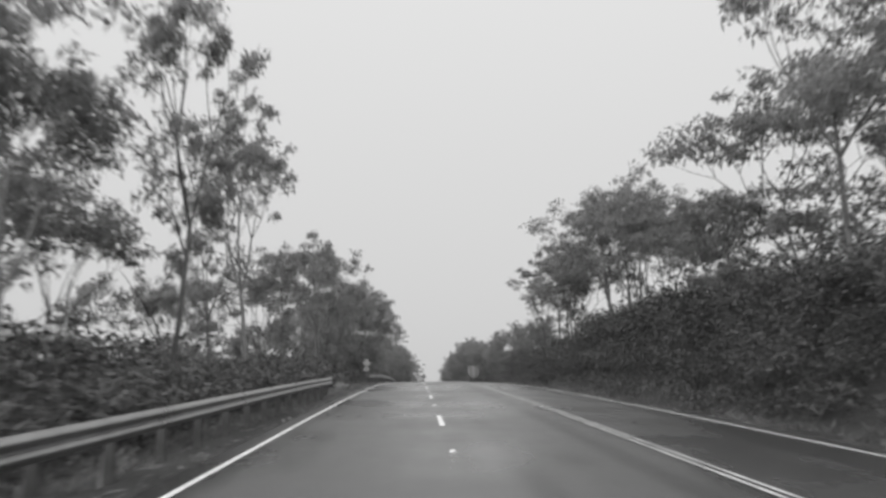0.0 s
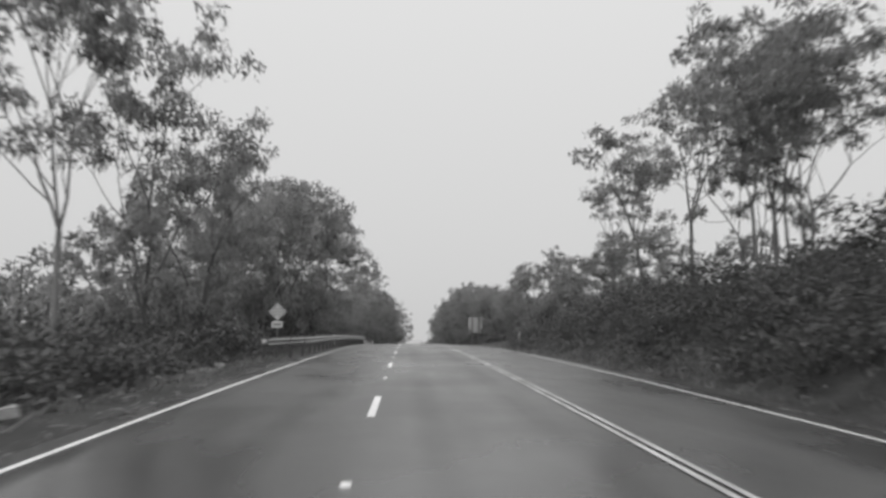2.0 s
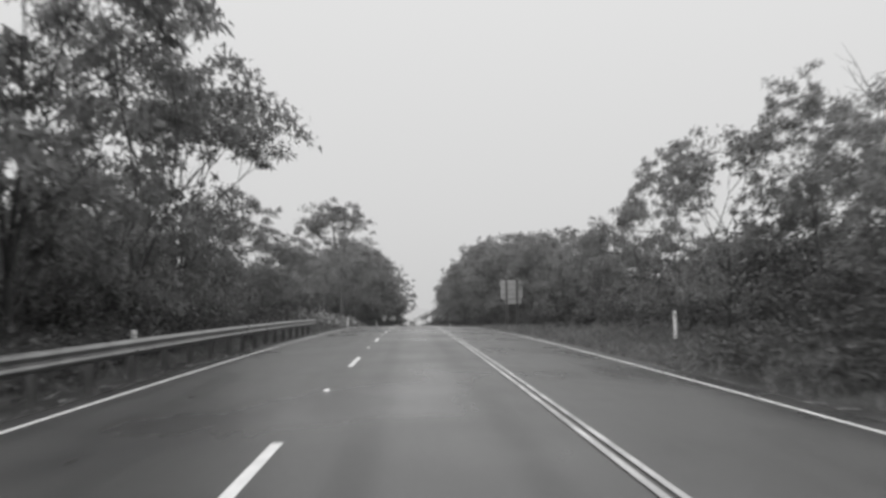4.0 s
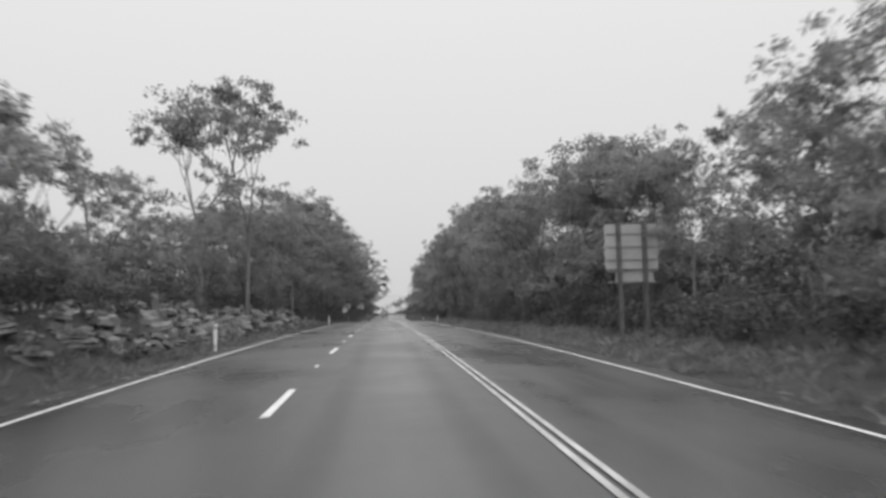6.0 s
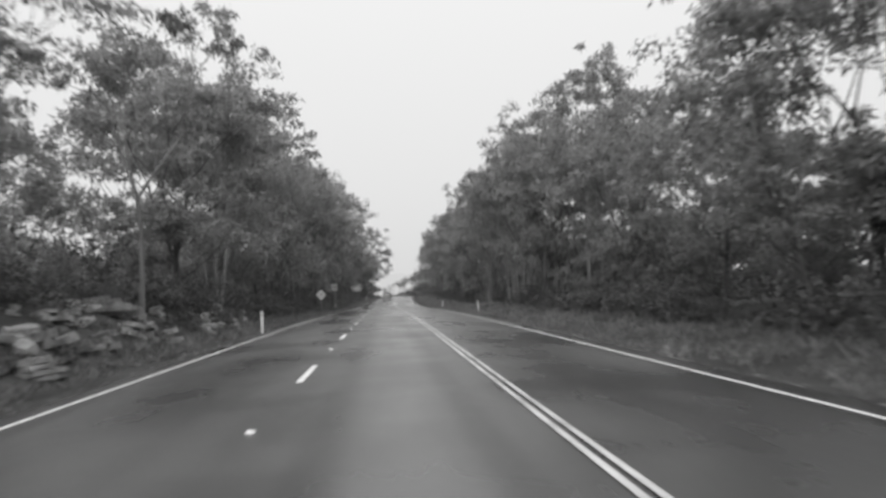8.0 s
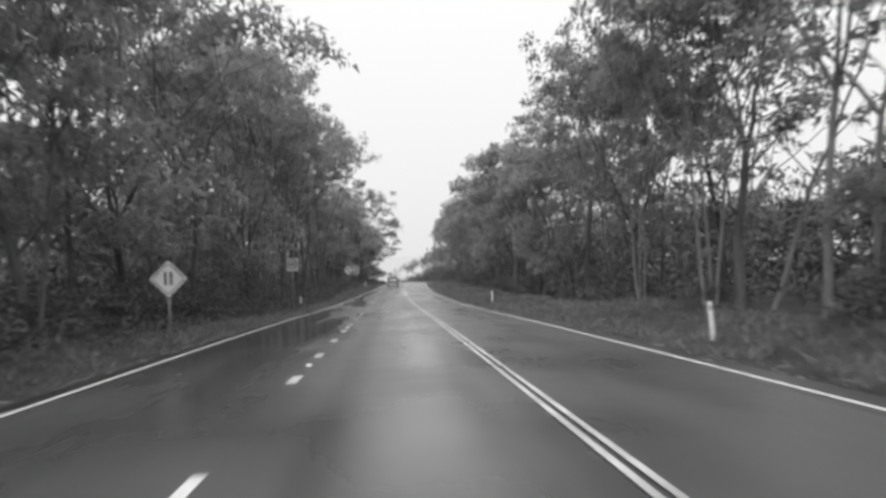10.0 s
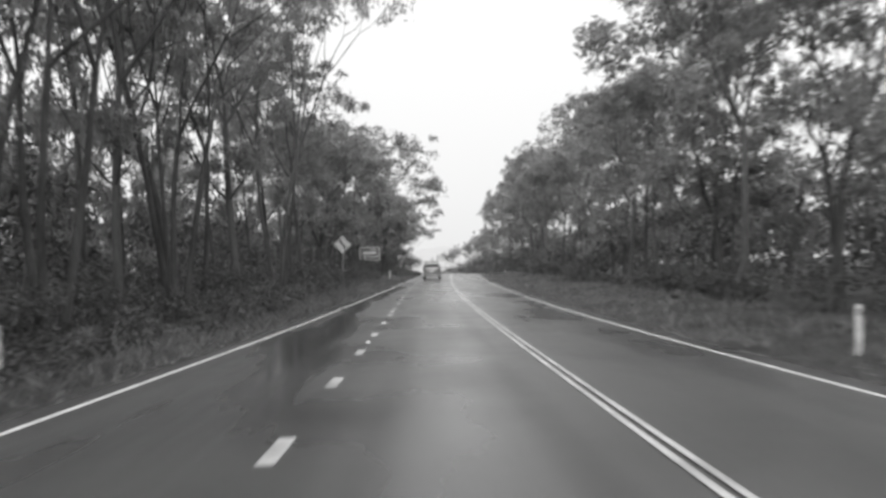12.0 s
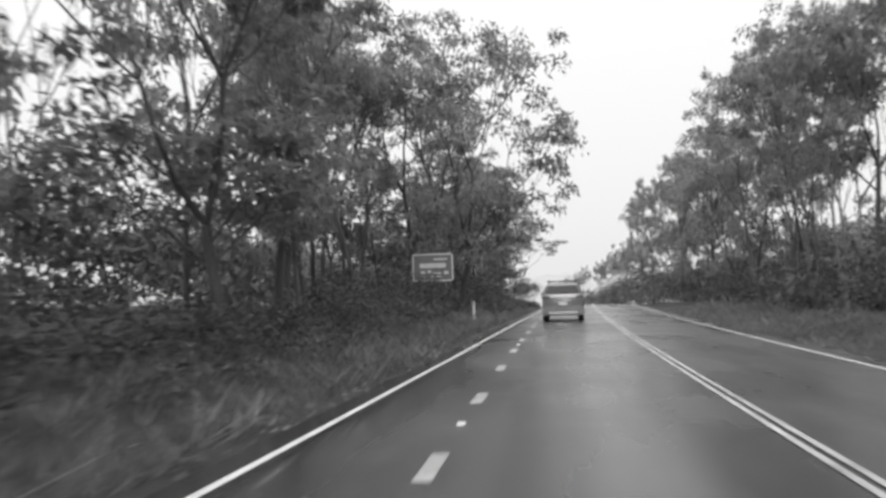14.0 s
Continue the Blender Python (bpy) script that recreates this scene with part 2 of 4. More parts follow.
def tree_kind(seed, height, radius, bare, fan, per, stems=1, lean=0.07, cap=1.0, size=0.22, mat=None, droop=0.5, blobs=4, side=1, skirt=0, flat=0.62):
    """Meshes of a gum tree: a trunk that forks again and again, with a rounded leafy cap on every branch end.
    bare: fraction of the height below the first fork; fan: how many ways it forks, from the trunk outwards; skirt: low limbs on the trunk."""
    rng = np.random.default_rng(seed)
    V, F, Q, tips = [], [], [], []

    def grow(p, d, length, r, fan):
        pts, d = limb(rng, V, F, p, d, length, r, r * 0.62, 0.25, 0.12, 3)
        if not fan:
            tips.append(pts[-1])
            return
        u, w = across(d)
        a0 = rng.random() * 6.28
        for k in range(fan[0]):
            a = a0 + 6.28 * k / fan[0] + 0.35 * rng.normal()
            way = d + (0.5 + 0.4 * rng.random()) * (math.cos(a) * u + math.sin(a) * w) + np.array((0, 0, 0.12))
            grow(pts[-1], way, length * (0.62 + 0.3 * rng.random()), r * 0.5, fan[1:])
        for k in range(side if len(fan) > 1 else 0):
            a = a0 + 3.1 + 2.4 * k + rng.normal() * 0.5
            grow(pts[1 + k % 2], d * 0.6 + math.cos(a) * u + math.sin(a) * w, length * (0.6 + 0.3 * rng.random()), r * 0.4, fan[2:])

    for k in range(stems):
        a = rng.random() * 6.28 if stems == 1 else 6.28 * (k + 0.3 * rng.random()) / stems
        way = np.array((math.cos(a), math.sin(a), 0.0)) * (lean if stems == 1 else lean + 0.16) + np.array((0, 0, 1.0))
        r = height * (0.0125 if stems == 1 else 0.0095)
        foot = np.array((math.cos(a), math.sin(a), 0.0)) * (0.0 if stems == 1 else 0.3) + np.array((0, 0, -0.4))
        pts, p, d = [foot], foot, way / np.linalg.norm(way)
        n = 7
        for i in range(n):
            d = d + np.append(rng.normal(size=2) * 0.05, 0.02)
            d /= np.linalg.norm(d)
            p = p + d * (height * bare * (0.9 + 0.2 * rng.random()) + 0.4) / n
            pts.append(p)
        tube(V, F, pts, [r * 1.5, r * 1.12] + list(np.linspace(r, r * 0.72, n - 1)), 9)
        u, w = across(d)
        a0 = rng.random() * 6.28
        for j in range(fan[0]):
            a = a0 + 6.28 * j / fan[0] + 0.4 * rng.normal()
            spread = 0.25 if j == 0 else 0.5 + 0.35 * rng.random()
            grow(p, d + spread * (math.cos(a) * u + math.sin(a) * w), height * (1 - bare) * (0.36 + 0.12 * rng.random()), r * 0.55, fan[1:])
        for j in range(skirt):
            a = 2.4 * j + rng.random()
            i = 3 + int(rng.integers(n - 3))
            grow(pts[i], np.array((math.cos(a), math.sin(a), 0.55 + 0.4 * rng.random())), radius * (0.3 + 0.2 * rng.random()), r * 0.35, fan[2:])
    for p in tips:
        rr = cap * (0.75 + 0.5 * rng.random())
        for _ in range(blobs):
            off = rng.normal(size=3) * np.array((0.5, 0.5, 0.32)) * rr
            k = rr * (0.38 + 0.3 * rng.random())
            Q.append(leaves(rng, p + off, (k, k, k * flat), per, size, droop))
    V, Q = np.array(V), np.concatenate(Q)
    far = np.percentile(np.hypot(Q[:, 0, 0], Q[:, 0, 1]), 93)
    k = np.array((radius / far, radius / far, height / Q[:, :, 2].max()))
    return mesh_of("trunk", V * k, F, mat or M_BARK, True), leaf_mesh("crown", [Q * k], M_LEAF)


def shrub_kind(seed, height, radius, count, size=0.3):
    rng = np.random.default_rng(seed)
    V, F, Q = [], [], []
    for k in range(7):
        a = 6.28 * k / 7 + rng.random()
        pts, d = limb(rng, V, F, np.array((0.1 * math.cos(a), 0.1 * math.sin(a), -0.15)), np.array((math.cos(a) * 0.6, math.sin(a) * 0.6, 1)), height * (0.6 + 0.3 * rng.random()), 0.035, 0.012, steps=4)
        Q.append(leaves(rng, pts[-1], (radius * 0.62, radius * 0.62, height * 0.28), count // 11, size, 0.1))
    for k in range(4):
        a = 6.28 * rng.random()
        Q.append(leaves(rng, np.array((math.cos(a) * radius * 0.6, math.sin(a) * radius * 0.6, height * 0.3)), (radius * 0.6, radius * 0.6, height * 0.3), count // 11, size, 0.1))
    return mesh_of("stems", V, F, M_BARK_DARK, True), leaf_mesh("foliage", Q, M_BUSH)


# ---- ground ----
SHOULDER = 0.4  # sealed width outside the left edge line
LEFT_EDGE = ((255, -3.3), (275, -2.85), (295, -2.3), (305, -1.95), (315, -1.55), (325, -1.25), (347, -0.8), (370, -0.35), (400, -0.15))
BANK_RIGHT = ((-40, 3.0), (62, 2.8), (85, 1.6), (105, 0.7), (130, 0.35), (400, 0.3))
BANK_LEFT = ((-40, -1.3), (105, -1.2), (125, 0.1), (150, 1.4), (205, 1.3), (230, 0.7), (270, 0.5), (400, 0.6))


def left_edge(s):
    return profile(LEFT_EDGE, s)


def ramp01(u):
    u = min(max(u, 0.0), 1.0)
    return u * u * (3 - 2 * u)


def land(x, s):
    """Height of the ground over the road's level, beside the road at x."""
    xl = left_edge(s) - SHOULDER
    rough = 0.10 * noise.noise((x * 0.35, s * 0.35, 0)) + 0.25 * noise.noise((x * 0.07, s * 0.07, 5))
    if x < xl:
        d = xl - x
        return -0.09 - 0.10 * ramp01(d / 1.2) + ramp01((d - 1.6) / 3.5) * (profile(BANK_LEFT, s) + rough * 2) + 0.02 * max(0, d - 12)
    if x > 7.35:
        d = x - 7.35
        return -0.21 - 0.10 * ramp01(d / 1.0) + ramp01((d - 1.6) / 4.2) * (profile(BANK_RIGHT, s) + rough * 2) + 0.03 * max(0, d - 12)
    return -0.3


def on_land(x, s, z=0.0):
    return spot(x, s, land(x, s) + z)


def build_ground():
    xs = [-900, -400, -200, -110, -70, -48, -36, -28] + list(np.arange(-23, -3.2, 0.7)) + [-2.6, -1.6, -0.8, 0.5, 3, 6.5, 7.2] + list(np.arange(7.5, 26, 0.7)) + [30, 38, 50, 70, 110, 200, 400, 900]
    ss = [-700, -200, -100, -60] + list(np.arange(-40, 420, 1.6)) + list(np.arange(422, 600, 6.0)) + [602, 640, 700, 800, 1100, 2000]
    V, F = [], []
    for s in ss:
        for x in xs:
            V.append(spot(x, s, land(x, s)))
    w = len(xs)
    for j in range(len(ss) - 1):
        for i in range(w - 1):
            a = j * w + i
            F.append((a, a + 1, a + 1 + w, a + w))
    tagged(new("ground", mesh_of("ground", V, F, M_SOIL, True)), "dark wet soil and leaf litter beside the road", "ground", kind="structure")


def cross(x):
    """Crossfall of the pavement."""
    return -0.02 * abs(x - 3.3) * 0.55 + 0.02 * 3.3 * 0.55 if x < 3.3 else 0.036 - 0.04 * (x - 3.3)


def strip(V, F, x0, x1, s0, s1, lift, step=2.0, xf=None):
    """A strip of the road's surface between two lines, following its bends."""
    n = max(1, int(math.ceil((s1 - s0) / step)))
    base = len(V)
    for i in range(n + 1):
        s = s0 + (s1 - s0) * i / n
        o = xf(s) if xf else 0
        for x in (x0, x1):
            V.append(spot(x + o, s, cross(x + o) + lift))
    for i in range(n):
        a = base + 2 * i
        F.append((a, a + 1, a + 3, a + 2))


def build_road():
    V, F = [], []
    cols = 13
    ss = list(np.arange(-60, 440, 2.0)) + list(np.arange(440, 602, 6.0))
    for s in ss:
        a, b = left_edge(s) - SHOULDER, 7.35
        for i in range(cols):
            x = a + (b - a) * i / (cols - 1)
            V.append(spot(x, s, cross(x)))
        V.append(spot(b + 0.06, s, cross(b) - 0.4))
        V.append(spot(a - 0.06, s, cross(a) - 0.4))
    w = cols + 2
    for j in range(len(ss) - 1):
        for i in range(cols):
            q = j * w + i
            F.append((q, q + 1, q + 1 + w, q + w))
        q = j * w
        F.append((q + cols + 1, q, q + w, q + w + cols + 1))
    road = tagged(new("road", mesh_of("road", V, F, M_ASPHALT, True)), "wet dark asphalt road with worn wheel tracks", "road", kind="structure")

    def marking(name, label, rows, mat=M_PAINT):
        V, F = [], []
        for r in rows:
            strip(V, F, *r)
        ob = child(name, mesh_of(name, V, F, mat), road, label)
        return ob

    marking("edge_line", "solid white edge line", [(-0.05, 0.05, -60, 440, 0.005, 2.0, left_edge)])
    marking("edge_line", "solid white edge line", [(6.70, 6.80, -60, 440, 0.005)])
    for x in (3.15, 3.29):
        marking("centre_line", "solid white line of a double pair", [(x - 0.036, x + 0.036, -60, 440, 0.005)], M_PAINT_WORN)
    k = -5
    while 12 * k + 4.5 < 228:
        s = 12 * k + 4.5
        marking("lane_dash", "", [(-0.06, 0.06, s, s + 3.0, 0.005, 1.0)])
        pavement_marker(0.0, s - 4.5)
        k += 1
    for i in range(31):
        s = 228.7 + 4 * i
        marking("lane_dash", "", [(-0.08, 0.08, s, s + 1.0, 0.005, 1.0)], M_PAINT_WORN)
        if i % 3 == 0:
            pavement_marker(0.0, s + 2.5)
    return road


_marker = []


def pavement_marker(x, s):
    if not _marker:
        bm = bmesh.new()
        box(bm, -0.05, 0.05, -0.05, 0.05, -0.01, 0.02)
        for v in bm.verts:
            if v.co.z > 0:
                v.co.y *= 0.5
                v.co.x *= 0.85
        me = bpy.data.meshes.new("pavement_marker")
        bm.to_mesh(me)
        bm.free()
        me.materials.append(M_WHITE)
        _marker.append(me)
    ob = new("pavement_marker", _marker[0])
    ob.location = spot(x, s, cross(x) + 0.006)
    tagged(ob, "small white raised reflector on the lane line", "road marker", "reflectors along the lane line")


build_ground()
build_road()


# ---- distance ----
def build_far_hill():
    V, F = [], []
    m = bpy.data.materials.new("haze_glow")
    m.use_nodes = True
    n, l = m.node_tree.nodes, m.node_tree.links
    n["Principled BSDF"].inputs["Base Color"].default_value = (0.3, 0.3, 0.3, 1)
    # even grey emission stands in for haze over the far trees
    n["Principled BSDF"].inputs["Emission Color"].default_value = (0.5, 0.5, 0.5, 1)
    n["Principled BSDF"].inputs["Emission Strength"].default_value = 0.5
    rng = np.random.default_rng(3)
    prev = None
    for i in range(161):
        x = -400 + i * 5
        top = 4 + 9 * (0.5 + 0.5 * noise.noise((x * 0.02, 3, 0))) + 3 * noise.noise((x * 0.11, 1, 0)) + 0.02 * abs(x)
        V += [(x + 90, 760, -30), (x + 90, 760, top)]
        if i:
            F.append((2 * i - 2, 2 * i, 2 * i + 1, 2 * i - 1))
    tagged(new("backdrop", mesh_of("backdrop", V, F, m)), "flat backdrop of far trees with mist put in as a pale glow", "backdrop", kind="structure")


build_far_hill()

# ---- trees ----
def kind(names, maker, *a, **k):
    root = new(names[0], None)
    base, top = maker(*a, **k)
    child(names[1], base, root)
    child(names[2], top, root)
    return root


T_NAMES = ("gum_tree", "trunk", "crown")
S_NAMES = ("shrub", "stem", "foliage")
TALL = [kind(T_NAMES, tree_kind, 11 + i, 14.0, 4.2, 0.42, (3, 3, 3), 46, lean=0.03, cap=1.3, size=0.29, flat=0.75) for i in range(4)]
BROAD = [kind(T_NAMES, tree_kind, 31 + i, 11.0, 4.4, 0.26, (3, 3, 3), 56, lean=0.06, cap=1.35, size=0.27, mat=M_BARK_DARK, skirt=4, flat=0.85) for i in range(4)]
FORKED = [kind(T_NAMES, tree_kind, 51 + i, 12.0, 4.0, 0.34, (2, 3, 2), 52, stems=3, cap=1.3, size=0.28, side=1, flat=0.75) for i in range(3)]
SLENDER = [kind(T_NAMES, tree_kind, 61 + i, 16.0, 4.4, 0.44, (3, 3, 2), 46, lean=0.10, cap=1.5, size=0.31, mat=M_BARK_DARK, skirt=2, flat=0.8) for i in range(4)]
CLUMP = [kind(T_NAMES, tree_kind, 66 + i, 16.0, 5.2, 0.4, (2, 3, 2), 52, stems=3, cap=1.5, size=0.29, mat=M_BARK_DARK, side=0, flat=0.8) for i in range(2)]
DENSE = [kind(T_NAMES, tree_kind, 71 + i, 8.0, 2.8, 0.16, (3, 3, 2), 38, cap=1.2, size=0.30, mat=M_BARK_DARK, skirt=5, flat=0.9) for i in range(3)]
BACK = [tree_kind(81 + i, 13.0, 4.4, 0.2, (3, 3, 2), 27, cap=1.7, size=0.5, skirt=4, blobs=3, flat=0.9) for i in range(4)]
STANDING = []  # the trees at the back: which mesh, and its place
WIDTHS = {"tall": 4.2, "broad": 4.4, "forked": 4.0, "slender": 4.4, "clump": 5.2, "dense": 2.8, "back": 4.4}
HEIGHTS = {}
for group, hh in ((TALL, 14.0), (BROAD, 11.0), (FORKED, 12.0), (SLENDER, 16.0), (CLUMP, 16.0), (DENSE, 8.0)):
    for r in group:
        HEIGHTS[r] = hh
SHRUBS = [kind(S_NAMES, shrub_kind, 91 + i, 2.2, 1.5, 1000, 0.155) for i in range(4)]
USED = set()


def place(root, x, s, scale, turn, sx=1.0, label="", category="", group="", tilt=(0.0, 0.0)):
    m = Matrix.LocRotScale(on_land(x, s), Euler((tilt[0], tilt[1], turn)), None)
    if root in USED:
        ob = copy_thing(root, m)
    else:
        USED.add(root)
        ob = root
        ob.matrix_basis = m
    ob.scale = (scale * sx, scale * sx, scale)
    return tagged(ob, label, category, group)


T_SETS = {"tall": TALL, "broad": BROAD, "forked": FORKED, "slender": SLENDER, "clump": CLUMP, "dense": DENSE, "back": BACK}
T_LABEL = {"tall": "tall pale gum tree with a bare trunk and open crown", "broad": "dark-barked gum tree with a broad leafy crown",
           "forked": "forked gum tree with several pale stems", "dense": "low dense gum sapling with leaves to the ground",
           "slender": "slender dark gum tree with a long bare trunk", "clump": "clump of dark-barked gum stems from one foot"}


def tree(which, x, s, height, turn=None, sx=1.0, tilt=(0.0, 0.0), free=False):
    group = T_SETS[which]
    # a gap in the trees in front of the direction board
    if 309 < s < 350.5 and abs(x + bend(s) - 1.1 + 0.1495 * (s - 307)) < 1.5 + 0.03 * (s - 307):
        x -= 4.2
    # lower trees beside the board
    if 312 < s < 346 and -9.5 < x < 0:
        height *= 0.7
    own = np.random.default_rng(int(1000 * s) * 31 + int(100 * abs(x)))
    i = int(own.integers(len(group)))
    k = height / (13.0 if which == "back" else HEIGHTS[group[i]])
    # crowns stop short of the lanes
    room = (-x + (0.4 if s > 285 else (-1.2 if s > 195 else -3.2))) if x < 0 else x - (9.4 if s > 240 else 8.6)
    sx = sx if free else min(sx, max(0.5, room / (1.1 * WIDTHS[which] * k)))
    turn = own.random() * 6.28 if turn is None else turn
    if which == "back":
        STANDING.append((i, Matrix.LocRotScale(on_land(x, s), Euler((0, 0, turn)), (k * sx, k * sx, k))))
    else:
        place(group[i], x, s, k, turn, sx, T_LABEL[which], "tree", "roadside forest", tilt)


HEIGHT_LEFT = ((0, 11), (62, 12), (80, 10.5), (90, 13), (97, 14.5), (110, 15), (120, 13), (128, 8.5), (140, 6), (160, 5.5), (172, 7), (185, 9), (198, 11.5), (212, 14), (226, 16.5), (240, 18.5), (260, 19), (320, 19.5), (345, 18.5), (365, 15), (420, 11))
HEIGHT_RIGHT = ((0, 9), (85, 9), (95, 8.2), (150, 8.3), (158, 9), (166, 10.4), (176, 11), (186, 10.2), (196, 10.6), (215, 13.2), (235, 15.5), (255, 16.5), (275, 17.5), (300, 16.5), (330, 17.2), (360, 16.5), (420, 15))

# trees that stand out, one by one
for which, x, s, h, sx in (
        # behind the first rail
        ("tall", -7.8, 26.5, 10.5, 0.7), ("broad", -8.8, 41.0, 9.5, 0.85), ("broad", -9.0, 47.0, 10.0, 0.8), ("back", -12.5, 38.0, 7.0, 1.0),
        ("back", -13.5, 30.0, 7.0, 1.0), ("forked", -10.8, 31.0, 7.5, 0.8),
        # the tall pair past its end, and the lower trees after them
        ("tall", -9.0, 62.0, 14.5, 0.85), ("broad", -8.8, 69.0, 14.0, 0.8), ("broad", -9.2, 76.0, 12.0, 0.75), ("broad", -9.6, 84.0, 10.0, 0.75),
        ("forked", -9.4, 90.0, 12.6, 0.9), ("broad", -9.0, 96.5, 15.0, 0.85), ("broad", -8.8, 103.0, 15.5, 0.85), ("broad", -8.2, 110.0, 15.5, 0.95), ("broad", -8.8, 117.0, 13.0, 0.9),
        ("back", -10.0, 124.0, 9.0, 0.9), ("back", -11.0, 133.0, 8.0, 0.9),
        # the bank
        ("tall", 14.2, 24.5, 16.0, 1.25), ("broad", 16.0, 30.0, 13.5, 1.0), ("broad", 16.5, 22.0, 12.0, 1.0), ("broad", 13.0, 31.5, 6.6, 1.0), ("dense", 13.4, 36.0, 5.2, 1.1),
        ("forked", 13.6, 45.0, 10.6, 1.1), ("forked", 14.2, 49.5, 12.2, 1.2), ("tall", 13.8, 54.0, 11.8, 1.15), ("tall", 15.2, 58.5, 14.0, 1.2), ("forked", 13.6, 65.0, 9.4, 1.2), ("forked", 14.0, 68.0, 12.5, 1.1), ("broad", 17.5, 52.0, 9.5, 1.1), ("broad", 17.0, 38.0, 8.0, 1.1),
        ("tall", 14.2, 76.0, 12.8, 1.15), ("forked", 14.6, 70.0, 9.5, 1.1), ("tall", 14.0, 89.0, 11.0, 1.05), ("tall", 14.2, 82.5, 11.8, 1.15), ("tall", 14.6, 107.0, 8.6, 1.1), ("broad", 13.4, 80.0, 5.6, 1.0), ("broad", 13.6, 85.0, 5.8, 1.0),
        # the dark group by the board
        ("broad", 13.8, 160.5, 9.6, 1.0), ("broad", 14.0, 166.0, 10.6, 1.0), ("broad", 14.2, 172.0, 11.4, 1.0), ("broad", 14.0, 178.0, 11.0, 1.0),
        # open crowns farther on
        ("tall", 14.4, 217.5, 17.0, 1.05), ("forked", 14.4, 228.5, 17.5, 1.05), ("tall", 14.0, 238.0, 17.5, 1.05), ("forked", 14.6, 247.0, 18.0, 1.0)):
    tree(which, x, s, h, sx=sx)
for which, x, s, h, sx in (("broad", 14.4, 184.0, 11.5, 1.0), ("broad", 14.6, 190.0, 11.5, 1.0), ("back", 18.2, 172.0, 10.5, 1.0), ("back", 18.0, 179.0, 11.0, 1.0), ("back", 18.4, 187.0, 11.5, 1.0),
                           ("broad", 15.8, 211.0, 11.0, 1.0), ("broad", 16.0, 221.5, 12.5, 1.0), ("broad", 16.0, 230.0, 12.5, 1.0), ("back", 13.5, 399.0, 10.5, 1.0), ("back", 14.5, 410.0, 11.0, 1.0),
                           ("back", 14.5, 421.0, 11.0, 1.0), ("back", 14.0, 432.0, 10.5, 1.0), ("back", 14.5, 444.0, 10.0, 1.0), ("back", 14.0, 456.0, 10.0, 1.0)):
    tree(which, x, s, h, sx=sx)
# leaning over the rail
tree("tall", -8.2, 13.2, 12.5, turn=2.0, sx=0.85, tilt=(0.0, 0.34))
tree("broad", -10.4, 15.5, 12.0, sx=0.8)
tree("broad", -11.5, 22.5, 8.5, sx=0.8)
tree("back", -14.0, 22.0, 10.0)
tree("slender", -7.4, 20.5, 14.0, turn=1.0, sx=0.55, tilt=(0.0, 0.05))
tree("tall", -7.6, 31.0, 15.5, turn=2.2, sx=0.72, tilt=(0.0, 0.14))
for k in range(9):
    tree("dense", -11.4 - 1.6 * RNG.random(), 82.0 + 5.0 * k, 5.6 + 1.8 * RNG.random(), sx=1.1)
tree("tall", -7.2, 175.5, 15.2, sx=1.25, tilt=(0.0, 0.05), free=True)
tree("tall", -8.6, 169.0, 13.4, sx=1.15, free=True)
# thick clumps of stems where the verge narrows
for x, s, h in ((-7.6, 280.5, 19.5), (-7.0, 287.5, 19.0), (-8.2, 268.0, 19.0), (-7.8, 312.0, 19.0)):
    tree("clump", x, s, h, sx=0.95)
tree("broad", -5.4, 354.0, 18.0, sx=0.95, tilt=(0.0, 0.10), free=True)
for s0, h in ((205.0, 9.0), (212.0, 9.5), (219.0, 9.5), (226.0, 10.0), (233.0, 10.5)):
    tree("back", 18.0 + 1.5 * RNG.random(), s0, h)
for x, s0, h in ((-12.8, 90.0, 11.0), (-12.6, 97.0, 12.0), (-12.8, 104.0, 12.5), (-12.4, 111.0, 12.0), (-12.8, 118.0, 10.0)):
    tree("back", x, s0, h)
for k in range(10):
    tree("back", -19.0 - 2.0 * RNG.random(), 256.0 + 8.0 * k, 11.0 + 2.0 * RNG.random())
# past the crest
for s0, x0 in ((428, -10), (440, -11), (452, -10), (466, -12), (480, -11), (496, -12), (427, 13), (439, 14), (452, 13), (465, 15), (478, 13), (493, 14)):
    tree("back", x0 - (2.5 if x0 > 0 else 0), s0, (8.0 if x0 < 0 else 9.0) + 2 * RNG.random(), sx=1.1)

# the rows behind them
for row, (x0, dx, step, k) in enumerate(((-8.4, 1.2, 7.0, 1.02), (-14.0, 2.0, 9.0, 0.9))):
    s, row_rng = (129.0, 82.0)[row], np.random.default_rng(401 + row)
    while s < 420:
        h = profile(HEIGHT_LEFT, s) * k * (0.86 + 0.22 * row_rng.random())
        u = row_rng.random()
        if row:
            w = "back"
        elif s > 250:
            w = "slender" if u < 0.6 else ("clump" if u < 0.75 else "broad")
        else:
            w = "tall" if u < 0.2 else ("forked" if u < 0.45 else "broad")
        tree(w, x0 + dx * (row_rng.random() - 0.5) * 2 + (0 if row or s < 235 else 0.8), s, h, sx=(0.88 if s < 195 else 1.0) + 0.22 * row_rng.random())
        s += step * (0.7 + 0.6 * row_rng.random()) * (1.2 if row and s > 200 else 1.0)
